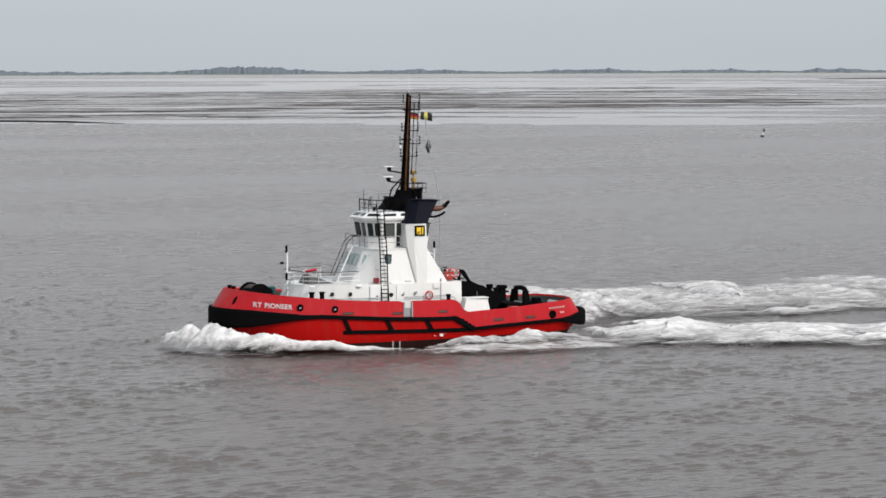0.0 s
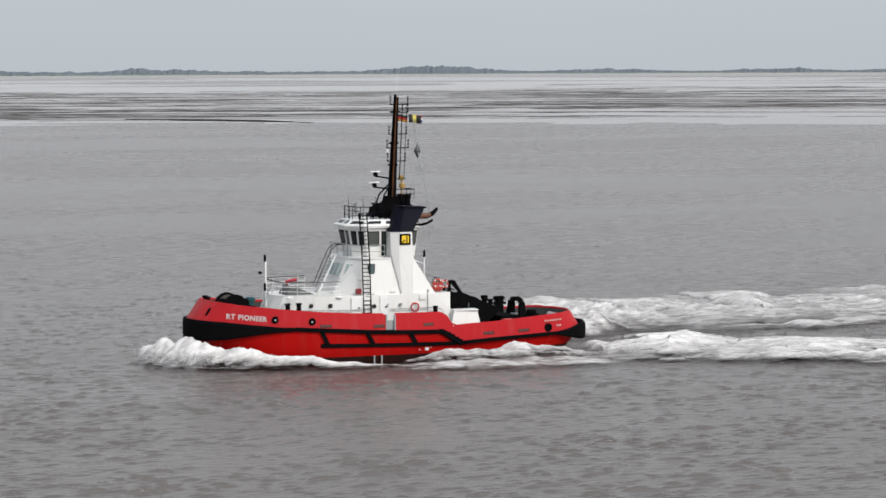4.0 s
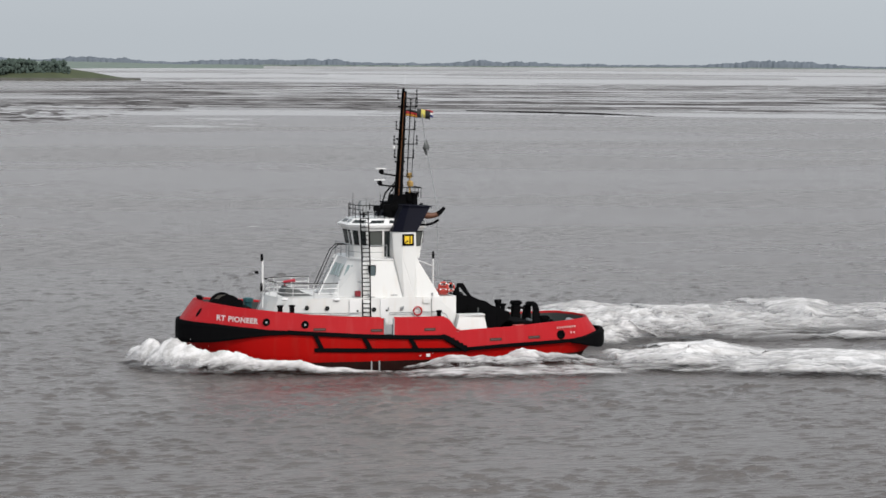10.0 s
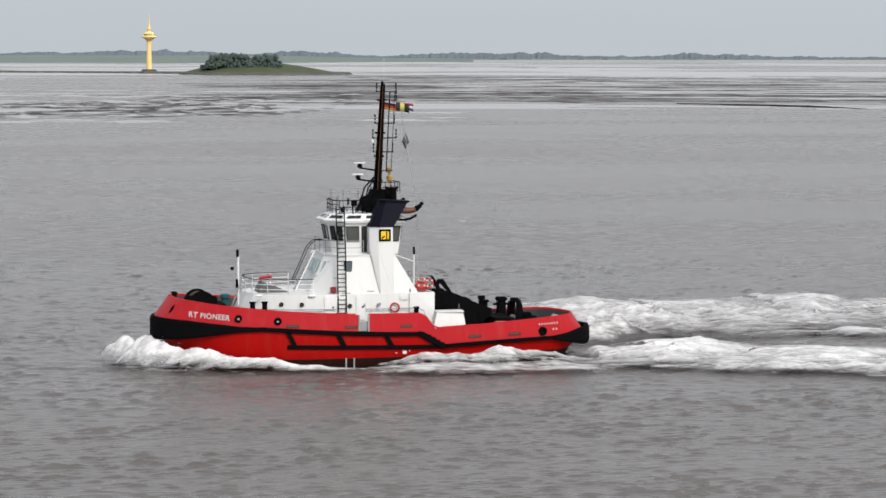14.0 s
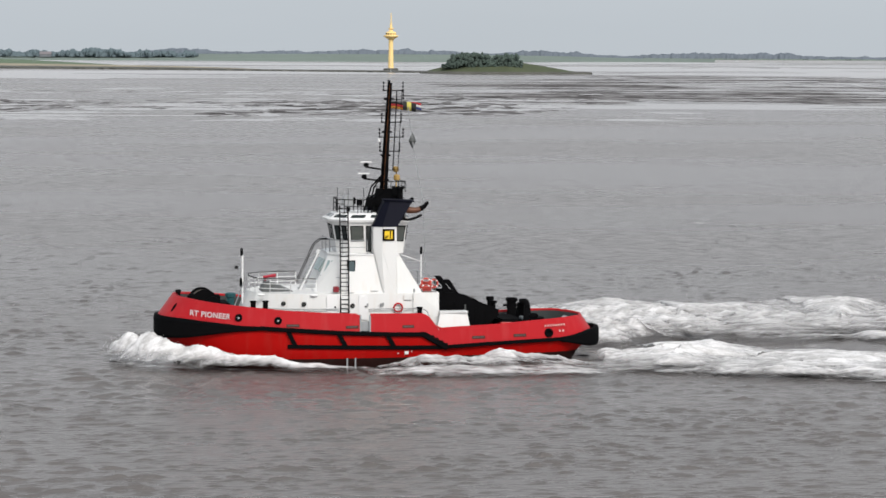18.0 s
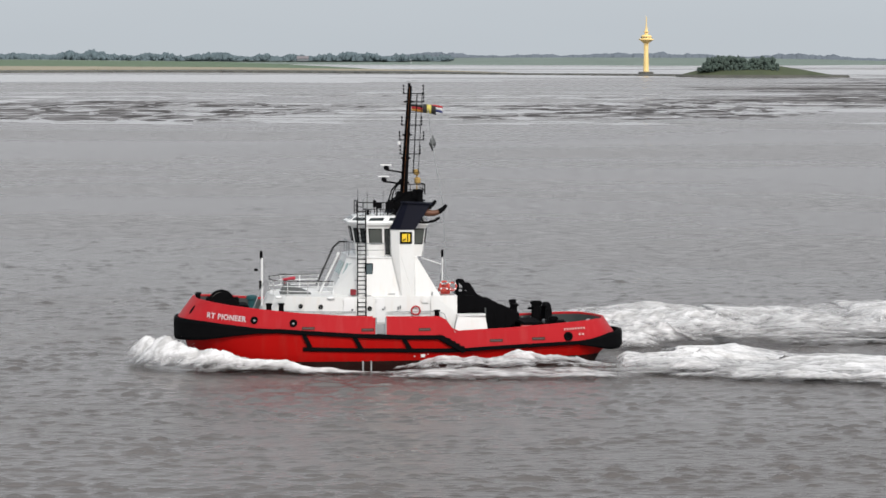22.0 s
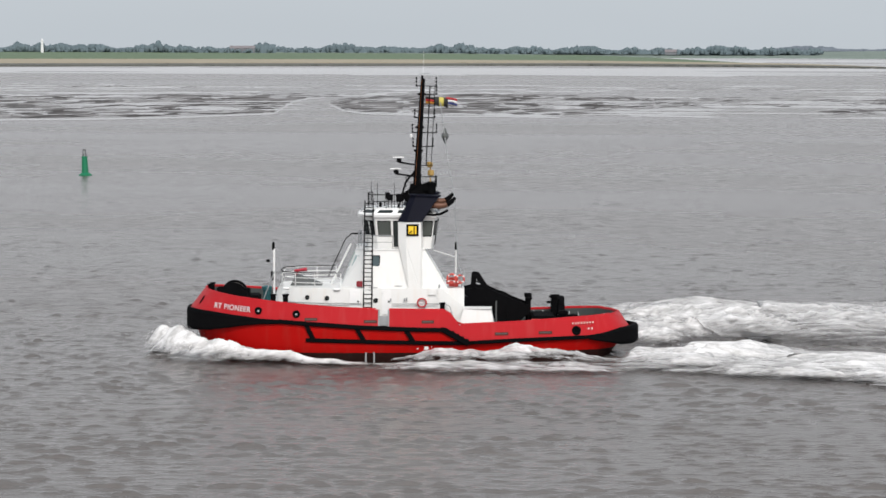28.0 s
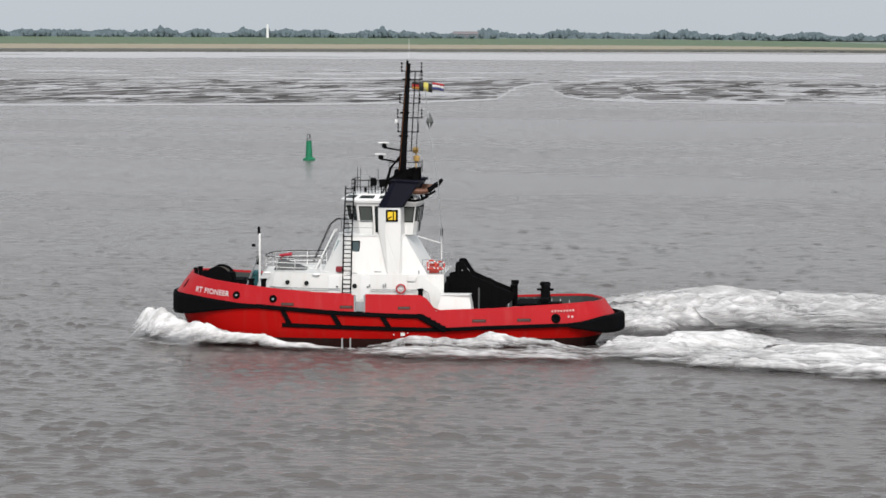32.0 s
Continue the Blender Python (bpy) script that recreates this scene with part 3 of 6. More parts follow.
def tree_band(name, label, az0, az1, r, ground, heights, seed, mat, depth=90):
    """A far belt of trees grown together: one lumpy ridge with a rounded top."""
    az = np.arange(az0, az1, 0.02)
    verts, faces = [], []
    prof = ((0, 0), (0.04, 0.55), (0.16, 0.85), (0.35, 1.0), (0.6, 0.95), (0.9, 0.6), (1, 0))
    for a in az:
        g = 0.5 + 0.8 * noise.noise(Vector((a * 0.75, seed, 0))) + 0.45 * noise.noise(Vector((a * 2.6, seed, 5)))
        lump = 0.26 * noise.noise(Vector((a * 7, seed, 9))) + 0.20 * noise.noise(Vector((a * 19, seed, 3)))
        h = heights[0] + (heights[1] - heights[0]) * max(0, min(1, g)) ** 1.6
        z0 = ground(a) if callable(ground) else ground
        for u, v in prof:
            q = r + depth * u + 6 * noise.noise(Vector((a * 20, seed, u * 4)))
            verts.append((*polar(a, q), z0 + h * v * (1 + lump)))
    k = len(prof)
    faces = [(i * k + j, i * k + j + 1, (i + 1) * k + j + 1, (i + 1) * k + j) for i in range(len(az) - 1) for j in range(k - 1)]
    return tagged(arrays(name, verts, faces, mat), label, "trees", kind="stuff")


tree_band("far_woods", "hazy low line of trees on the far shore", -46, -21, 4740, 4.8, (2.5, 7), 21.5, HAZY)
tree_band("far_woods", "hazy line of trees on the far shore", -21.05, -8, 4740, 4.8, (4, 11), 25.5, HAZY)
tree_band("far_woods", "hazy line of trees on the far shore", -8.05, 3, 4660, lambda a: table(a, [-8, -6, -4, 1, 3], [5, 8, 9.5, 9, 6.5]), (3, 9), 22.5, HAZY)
tree_band("woods", "dark green wood behind the meadow", 1, 12, 4340, 4.6, (6, 11), 23.5, LEAVES)
tree_band("woods", "dark green wood behind the meadow", 11.95, 30, 4140, 5.6, (6, 12), 24.5, LEAVES)
woods("woods", "long dark green wood behind the meadow", 1, 12, 4330, 5.0, (5.5, 17), 1500, 23, (3.0, 6.5), 160)
woods("woods", "long dark green wood behind the meadow", 12, 26, 4130, 6.1, (5.5, 18), 1900, 24, (3.0, 6.5), 160)


def far_house(name, label, az, r, ground, long, deep, wall, ridge, roof_mat):
    """A far building between the trees: walls under a low pitched roof."""
    b = thing(name, label, "house")
    b.location = (*polar(az, r), ground)
    b.rotation_euler = (0, 0, radians(az))
    # the plaster's colour carries the haze in front of it
    part("wall", box(B(), -long / 2, long / 2, 0, deep, -0.5, wall), material("haze_tinted_plaster", (0.16, 0.17, 0.185), 0.9, vary=0.1, scale=0.2, fine=1.0), b)
    x, e = long / 2 + 0.4, 0.5
    part("roof", prism(B(), [(-x, -e, wall), (-x, deep + e, wall), (-x, deep / 2, ridge)], [(x, -e, wall), (x, deep + e, wall), (x, deep / 2, ridge)]), roof_mat, b)


# red tiles greyed in their colour to give the haze of distance
ROOF_TILE = material("haze_tinted_roof_tiles", (0.185, 0.17, 0.18), 0.9, vary=0.12, scale=0.3, fine=1.5)
far_house("long_house", "long low hazy building between the trees", 12.63, 4140, 5.8, 36, 12, 6.5, 10.5, ROOF_TILE)
far_house("far_house", "small hazy farmhouse with a reddish roof by the wood", 3.98, 4316, 4.6, 17, 9, 3.5, 7.6, ROOF_TILE)


def island():
    """A small green island with a stony rim and a clump of bushes."""
    cx, cy = polar(-5.15, 2365)
    rng = random.Random(5)
    verts, faces = [], []
    n = 64
    levels = [(1.0, -0.4), (0.985, 1.0), (0.93, 2.6), (0.75, 5.4), (0.5, 8.6), (0.25, 10.0), (0.0, 10.4)]
    # the land falls away gently on one side
    for s, z in levels:
        for i in range(n):
            a = 2 * math.pi * i / n
            long = 74 if math.cos(a) > 0 else 66
            q = s * (1 + 0.04 * math.sin(3 * a + 1) + rng.uniform(-0.015, 0.015))
            x = long * math.cos(a) * q
            tail = max(0, (x - 14) / 66)
            verts.append((cx + x, cy + 30 * math.sin(a) * q, z * (1 - 0.62 * tail) if z > 1 else z))
    for j in range(len(levels) - 1):
        for i in range(n):
            faces.append((j * n + i, j * n + (i + 1) % n, (j + 1) * n + (i + 1) % n, (j + 1) * n + i))
    ob = arrays("island", verts, faces, ISLE_GRASS, smooth=False)
    tagged(ob, "small green island with grassy slopes in the river", "island", kind="structure")
    verts, faces = [], []
    for s, z in ((1.035, -0.4), (1.02, 1.7), (0.98, 2.1), (0.9, 0.5)):
        for i in range(n):
            a = 2 * math.pi * i / n
            long = 74 if math.cos(a) > 0 else 66
            q = s * (1 + 0.04 * math.sin(3 * a + 1) + rng.uniform(-0.01, 0.01))
            verts.append((cx + long * math.cos(a) * q, cy + 30 * math.sin(a) * q, z))
    faces = [(j * n + i, j * n + (i + 1) % n, (j + 1) * n + (i + 1) % n, (j + 1) * n + i) for j in range(3) for i in range(n)]
    tagged(arrays("island_rim", verts, faces, STONE, smooth=False), "dark stone rim round the island", "bank", kind="structure")
    verts, faces = [], []
    for u, w, h in [(-38, 9, 8), (-33, 10, 12), (-27, 10, 12.5), (-21, 9, 13), (-15, 9, 11), (-9, 8, 8), (-3, 8, 9), (3, 9, 11.5), (8, 9, 12), (12, 7, 7), (-43, 6, 4), (-30, 9, 9), (-12, 8, 7)]:
        for _ in range(95):
            x, y = u + rng.uniform(-w, w) * 0.75, rng.uniform(-21, 4)
            hh = h * rng.uniform(0.28, 0.45)
            z0 = 4.2 + h * rng.uniform(0.0, 0.78)
            crown(verts, faces, (cx + x, cy + y, z0), rng.uniform(1.1, 2.3), hh * 0.85, rng)
    tagged(arrays("bushes", verts, faces, ISLE_LEAVES), "dense dark green trees and bushes on the island", "bushes", kind="stuff")


island()


def revolve(bm, x, y, prof, n=20):
    """A turned solid from rows of (radius, height)."""
    loops = [[bm.verts.new((x + r * math.cos(2 * math.pi * i / n), y + r * math.sin(2 * math.pi * i / n), z)) for i in range(n)] for r, z in prof]
    for a, b in zip(loops, loops[1:]):
        for i in range(n):
            bm.faces.new((a[i], a[(i + 1) % n], b[(i + 1) % n], b[i]))
    bm.faces.new(list(reversed(loops[0])))
    bm.faces.new(loops[-1])
    return bm


def radar_tower():
    t = thing("radar_tower", "slender yellow radar tower on the spit beside the island", "tower")
    x, y = polar(-2.96, 2650)
    t.location = (x, y, 0)
    part("footing", revolve(B(), 0, 0, [(7, -1), (7, 1.6), (5.5, 2.2)]), STONE, t, "dark stone footing")
    part("shaft", revolve(B(), 0, 0, [(2.7, 0), (2.35, 10), (2.1, 22), (2.2, 30), (2.0, 33)]), TOWER_YELLOW, t)
    part("platform", revolve(B(), 0, 0, [(2.2, 28.5), (5.6, 31.2), (6.9, 31.8), (6.9, 32.6), (5.2, 33.1)]), TOWER_YELLOW, t)
    part("cabin", revolve(B(), 0, 0, [(4.8, 33.1), (5.0, 35.2), (3.8, 36.2), (2.4, 36.6)]), TOWER_YELLOW, t)
    part("upper_shaft", revolve(B(), 0, 0, [(1.8, 36.6), (1.5, 38.6), (2.7, 39.0), (2.7, 39.5), (1.2, 39.8), (1.0, 44)]), TOWER_YELLOW, t)
    part("antenna", revolve(B(), 0, 0, [(0.55, 44), (0.45, 50), (0.2, 54)], 8), TOWER_YELLOW, t)
    for i in range(12):
        a = 2 * math.pi * i / 12
        part("window", box(B(), -0.7, 0.7, -0.1, 0.1, 33.7, 34.7), GLASS, t).matrix_basis = pose(4.95 * math.cos(a), 4.95 * math.sin(a), 0, 0, 0, math.degrees(a) + 90)


radar_tower()


BUOYS = []


def green_buoy():
    b = thing("green_buoy", "tall green pillar buoy with a lamp cage, floating upright", "buoy")
    b.location = (*polar(15.79, 472), 0)
    BUOYS.append(b)
    part("float", revolve(B(), 0, 0, [(0.8, -0.8), (1.05, 0.0), (1.05, 0.25), (0.62, 0.5)], 24), GREEN_BUOY, b)
    part("body", revolve(B(), 0, 0, [(0.60, 0.45), (0.46, 3.0), (0.50, 3.1), (0.50, 3.2), (0.2, 3.25)], 20), GREEN_BUOY, b)
    bm = B()
    for i in range(4):
        a = math.pi / 4 + i * math.pi / 2
        tube(bm, (0.42 * math.cos(a), 0.42 * math.sin(a), 3.2), (0.25 * math.cos(a), 0.25 * math.sin(a), 4.35), 0.035, 6)
    ring(bm, (0, 0, 4.35), (0, 0, 1), 0.26, 0.035, 12, 6)
    part("lamp_cage", bm, BLACK, b, "dark lamp cage")
    part("lantern", revolve(B(), 0, 0, [(0.12, 3.2), (0.12, 3.6), (0.2, 3.7), (0.2, 4.15), (0.05, 4.45)], 12), GREY, b, "grey lantern")


def spar_buoy():
    b = thing("spar_buoy", "slim white and dark spar buoy leaning on the river", "buoy")
    b.location = (*polar(-30.27, 845), 0)
    b.rotation_euler, b.scale = (0, radians(14), radians(-30)), (0.8, 0.8, 0.8)
    part("float", revolve(B(), 0, 0, [(0.5, -0.6), (0.72, 0.1), (0.7, 0.5), (0.35, 0.8)], 16), INNER, b, "dark float")
    part("pillar", revolve(B(), 0, 0, [(0.3, 0.75), (0.24, 1.9), (0.26, 2.0)], 14), WHITE, b, "white pillar")
    part("topmark", revolve(B(), 0, 0, [(0.16, 2.0), (0.36, 2.2), (0.34, 3.1), (0.12, 3.3)], 12), INNER, b, "dark topmark")
    part("staff", tube(B(), (0, 0, 3.2), (0, 0, 4.3), 0.06, 8), GREY, b)



green_buoy()
spar_buoy()


def shore_beacon():
    b = thing("shore_beacon", "small white beacon tower among the trees on the shore", "tower")
    b.location = (*polar(16.63, 4000), 5.6)
    part("shaft", revolve(B(), 0, 0, [(2.2, 0), (1.6, 14), (1.6, 16)], 12), WHITE_CLEAN, b)
    part("lantern_room", revolve(B(), 0, 0, [(2.0, 16), (2.0, 16.8), (1.2, 17), (1.2, 18.8), (0.1, 20)], 12), WHITE_CLEAN, b)


shore_beacon()


# ---- the tugboat: x forward, y to port, z up from the waterline ----
tug = thing("tugboat", "red and white harbour tugboat with black mast under way", "tugboat")
PLAN_X = [-15.9, -15.75, -15.35, -14.5, -13.2, -11, -8, -4, -1, 3, 7, 10, 12, 13.5, 14.7, 15.4, 15.72, 15.8]
PLAN_Y = [0, 1.2, 2.4, 3.3, 3.85, 4.35, 4.9, 5.5, 5.92, 6.08, 5.92, 5.35, 4.6, 3.72, 2.62, 1.6, 0.75, 0]


def outline():
    """The port half of the hull's plan at its widest, stern to bow, evenly along the curve."""
    x, y = np.array(PLAN_X), np.array(PLAN_Y)
    s = np.r_[0, np.cumsum(np.hypot(np.diff(x), np.diff(y)))]
    q = np.linspace(0, s[-1], 160)
    px, py = np.interp(q, s, x), np.interp(q, s, y)
    k = np.array([1, 2, 3, 4, 3, 2, 1]) / 16
    for _ in range(2):
        px[3:-3] = np.convolve(px, k, mode="valid")
        py[3:-3] = np.convolve(py, k, mode="valid")
    return px, py


HX, HY = outline()


def rail_z(x):
    return table(x, [-16, -15.3, -14, -11.3, -7.5, -5, -3.75, -2.95, 1.7, 4.5, 7, 10, 11.7, 13.2, 14.5, 16], [3.08, 3.08, 3.12, 2.97, 2.75, 2.68, 2.62, 3.68, 3.75, 3.85, 4.02, 4.3, 4.46, 4.64, 4.8, 4.86])


def belt_z(x):
    return table(x, [-16.3, -13.5, -11.3, -7, -4.35, -2.75, -0.4, 3, 6.6, 10, 13.6, 15.8], [1.66, 1.66, 1.62, 1.5, 1.38, 2.31, 2.37, 2.52, 2.76, 2.97, 3.2, 3.42])


def low_z(x):
    return table(x, [-4.35, -3.7, 3.2, 6.8], [1.38, 1.37, 1.53, 1.62])


LEVELS = {  # height, bow end, stern end, width
    "keel": (lambda x: -1.5, 11.5, -12.5, 0.70), "water": (lambda x: 0.0, 13.7, -14.2, 0.93), "boot": (lambda x: 0.72, 14.15, -14.7, 0.955),
    "side": (lambda x: min(1.25, belt_z(x) - 0.12), 14.8, -15.35, 0.982), "belt": (belt_z, 15.55, -15.9, 1.0), "rail": (rail_z, 14.5, -14.9, 0.985)}


def hull_point(X, Y, level, inset=0.0):
    z, bow, stern, w = LEVELS[level]
    x = X + ((bow - 15.8) * (X / 15.8) ** 3 if X > 0 else (stern + 15.9) * (X / 15.9) ** 3 * -1 if X < 0 else 0)
    return Vector((x - math.copysign(inset, X) * min(1, (abs(X) / 15) ** 8), max(0, Y * w - inset) if Y > 0 else 0, z(x)))


def hull_y(x, z):
    """The half width of the bulwark's outside at a place on it."""
    f = (z - belt_z(x)) / (rail_z(x) - belt_z(x))
    bow, w = lerp(15.55, 14.5, f), lerp(1.0, 0.985, f)
    X = x
    for _ in range(12):
        X = x - ((bow - 15.8) * (X / 15.8) ** 3 if X > 0 else 0)
    return float(np.interp(X, HX, HY)) * w


def shell(name, levels, mat, label="", skip=None, insets=None):
    """The hull's skin between some levels, both sides."""
    bm = B()
    insets = insets or [0] * len(levels)
    rows = []
    for side in (1, -1):
        grid = []
        for X, Y in zip(HX, HY):
            col = []
            for lv, ins in zip(levels, insets):
                p = hull_point(X, Y, lv[0] if isinstance(lv, tuple) else lv, ins)
                if isinstance(lv, tuple):
                    p = lv[1](p)
                col.append(bm.verts.new((p.x, p.y * side, p.z)))
            grid.append(col)
        for a, b in zip(grid, grid[1:]):
            for j in range(len(levels) - 1):
                if skip and skip((a[j].co.x + b[j].co.x) / 2, side):
                    continue
                bm.faces.new((a[j], a[j + 1], b[j + 1], b[j]) if side > 0 else (b[j], b[j + 1], a[j + 1], a[j]))
    bmesh.ops.remove_doubles(bm, verts=bm.verts, dist=0.001)
    bmesh.ops.recalc_face_normals(bm, faces=bm.faces)
    return part(name, bm, mat, tug, label, smooth=name.startswith("hull"))


GATE = (1.05, 1.72)
in_gate = lambda x, side: GATE[0] < x < GATE[1] and side > 0


def down(dz):
    return lambda p: Vector((p.x, p.y, p.z - dz))


shell("hull_bottom", ["keel", "water", "boot"], BOOT, "dark weathered boot top")
shell("hull_side", ["boot", "side", "belt"], RED_HULL, "deep red hull side")
shell("bulwark", ["belt", "rail", "rail", ("rail", down(0.96)), ("rail", down(0.99))], RED_TOP, "bright red bulwark", in_gate, [0, 0, 0.16, 0.22, 0.24])
shell("bulwark_inside", [("rail", down(0.06)), ("rail", down(0.97))], INNER, "dark grey inside of the bulwark", in_gate, [0.19, 0.26])
bm = B()
deck_rows = []
for X, Y in zip(HX, HY):
    p = hull_point(X, Y, "rail", 0.2)
    deck_rows.append((bm.verts.new((p.x, p.y, p.z - 0.95)), bm.verts.new((p.x, -p.y, p.z - 0.95))))
for a, b in zip(deck_rows, deck_rows[1:]):
    bm.faces.new((a[0], a[1], b[1], b[0]))
bmesh.ops.recalc_face_normals(bm, faces=bm.faces)
part("deck", bm, DECK, tug, "dark painted steel deck")

def loft_pipe(bm, pts, radii, n=12):
    """One smooth bent pipe of changing width."""
    loops = []
    for i, (p, r) in enumerate(zip(pts, radii)):
        d = (Vector(pts[min(i + 1, len(pts) - 1)]) - Vector(pts[max(i - 1, 0)])).normalized()
        u = d.cross(Vector((0, 1, 0)) if abs(d.y) < 0.9 else Vector((0, 0, 1))).normalized()
        v = d.cross(u)
        loops.append([bm.verts.new(Vector(p) + r * (u * math.cos(2 * math.pi * k / n) + v * math.sin(2 * math.pi * k / n))) for k in range(n)])
    for a, b in zip(loops, loops[1:]):
        for k in range(n):
            bm.faces.new((a[k], a[(k + 1) % n], b[(k + 1) % n], b[k]))
    bm.faces.new(loops[0])
    bm.faces.new(loops[-1])
    bmesh.ops.recalc_face_normals(bm, faces=bm.faces)
    return bm


# rail cap, a rounded lip; to port it stops at the gangway
for side in (1, -1):
    cap = [hull_point(X, Y, "rail", 0.08) for X, Y in zip(HX[::2], HY[::2])]
    cap = [Vector((p.x, p.y * side, p.z + 0.02)) for p in cap]
    runs = [[p for p in cap if p.x < GATE[0]], [p for p in cap if p.x > GATE[1]]] if side > 0 else [cap]
    for run in runs:
        part("rail_cap", loft_pipe(B(), run, [0.075] * len(run), 6), RED_TOP, tug)


def sweep(name, X0, X1, z, half, thick, mat, label="", sides=(1, -1), level="belt"):
    """A rubber fender along the hull from one station to the next."""
    for side in sides:
        bm = B()
        idx = [i for i in range(len(HX)) if X0 <= HX[i] <= X1]
        loops = []
        for i in idx:
            p = hull_point(HX[i], HY[i], level)
            a, b = hull_point(HX[max(i - 1, 0)], HY[max(i - 1, 0)], level), hull_point(HX[min(i + 1, len(HX) - 1)], HY[min(i + 1, len(HX) - 1)], level)
            t = (b - a)
            n = Vector((-t.y, t.x, 0)).normalized()
            if i == 0:
                n = Vector((-1, 0, 0))
            if i == len(HX) - 1:
                n = Vector((1, 0, 0))
            zc, h, th = z(p.x), half(p.x), thick(p.x)
            loop = []
            for u, v in ((-0.1, 1), (0.7, 1), (1, 0.7), (1, -0.7), (0.7, -1), (-0.1, -1)):
                q = p + n * th * u
                loop.append(bm.verts.new((q.x, max(q.y, 0.0) * side, zc + v * h)))
            loops.append(loop)
        for a, b in zip(loops, loops[1:]):
            for j in range(6):
                bm.faces.new((a[j], a[(j + 1) % 6], b[(j + 1) % 6], b[j]))
        for lp in (loops[0], loops[-1]):
            if lp[0].co.y != 0:
                bm.faces.new(lp)
        bmesh.ops.recalc_face_normals(bm, faces=bm.faces)
        part(name, bm, mat, tug, label, smooth=False)


sweep("bow_fender", 8.6, 16, lambda x: table(x, [8.6, 11, 13.6, 15.8], [2.86, 2.86, 2.76, 2.70]), lambda x: table(x, [8.6, 10, 11.5, 13.6, 15.8], [0.14, 0.2, 0.38, 0.66, 0.80]),
      lambda x: table(x, [8.6, 12, 15], [0.16, 0.2, 0.24]), RUBBER, "thick black rubber bow fender")
sweep("rubbing_strake", -4.75, 8.7, belt_z, lambda x: table(x, [-4.5, -4.3, -2.9, -2.5], [0.13, 0.24, 0.24, 0.15]), lambda x: 0.17, RUBBER, "black rubber rubbing strake with a slope aft")
sweep("rubbing_strake", -13.3, -4.3, belt_z, lambda x: 0.13, lambda x: 0.17, RUBBER, "black rubber rubbing strake")
sweep("lower_strake", -4.5, 6.9, low_z, lambda x: 0.14, lambda x: 0.16, RUBBER, "black rubber lower strake", level="side")
sweep("stern_fender", -16.2, -12.6, lambda x: table(x, [-16.3, -15.5, -13.7, -12.6], [1.62, 1.62, 1.6, 1.63]), lambda x: table(x, [-16.3, -15, -13.7, -12.6], [0.68, 0.6, 0.3, 0.13]), lambda x: table(x, [-15.9, -13.7], [0.36, 0.2]), RUBBER, "thick black rubber stern fender")


def bar(bm, p, q, w, t):
    """A flat bar between two places on the hull's side."""
    p, q = Vector(p), Vector(q)
    d = (q - p).normalized()
    u = d.cross(Vector((0, 1 if p.y > 0 else -1, 0))).normalized() * w / 2
    o = Vector((0, math.copysign(t, p.y), 0))
    return prism(bm, [p - u, p + u, q + u, q - u], [p - u + o, p + u + o, q + u + o, q - u + o])


for side in (1, -1):
    for x in (6.75, 3.25, -0.15):
        a = Vector((x, side * (float(np.interp(x, HX, HY)) - 0.02), belt_z(x) - 0.05))
        c = Vector((x - 0.55, side * (float(np.interp(x - 0.55, HX, HY)) * 0.985), low_z(x - 0.55)))
        part("fender_strut", bar(B(), a, c, 0.3, 0.15), RUBBER, tug)
    # little steps welded on the slope aft
    for k in range(4):
        x = -3.05 - 0.33 * k
        y = float(np.interp(x, HX, HY)) * side
        part("fender_step", box(B(), x - 0.42, x, y - 0.05, y + 0.15 * side, belt_z(x) - 0.02, belt_z(x) + 0.1), RUBBER, tug)


def on_side(name, x, z, w, h, mat, label="", out=0.02, thick=0.05, side=1, parent=None):
    """A small plate lying on the bulwark's outside."""
    bm = B()
    n = 4
    a = []
    for i in range(n + 1):
        xx = x - w / 2 + w * i / n
        for zz in (z - h / 2, z + h / 2):
            y = hull_y(xx, zz)
            a.append((bm.verts.new((xx, side * (y + out), zz)), bm.verts.new((xx, side * (y - thick), zz))))
    for i in range(n):
        p = [a[2 * i], a[2 * i + 1], a[2 * i + 3], a[2 * i + 2]]
        bm.faces.new([q[0] for q in p])
        for k in range(4):
            if (k == 0 and i > 0) or (k == 2 and i < n - 1):
                continue
            bm.faces.new((p[k][0], p[(k + 1) % 4][0], p[(k + 1) % 4][1], p[k][1]))
    bmesh.ops.recalc_face_normals(bm, faces=bm.faces)
    return part(name, bm, mat, parent or tug, label)


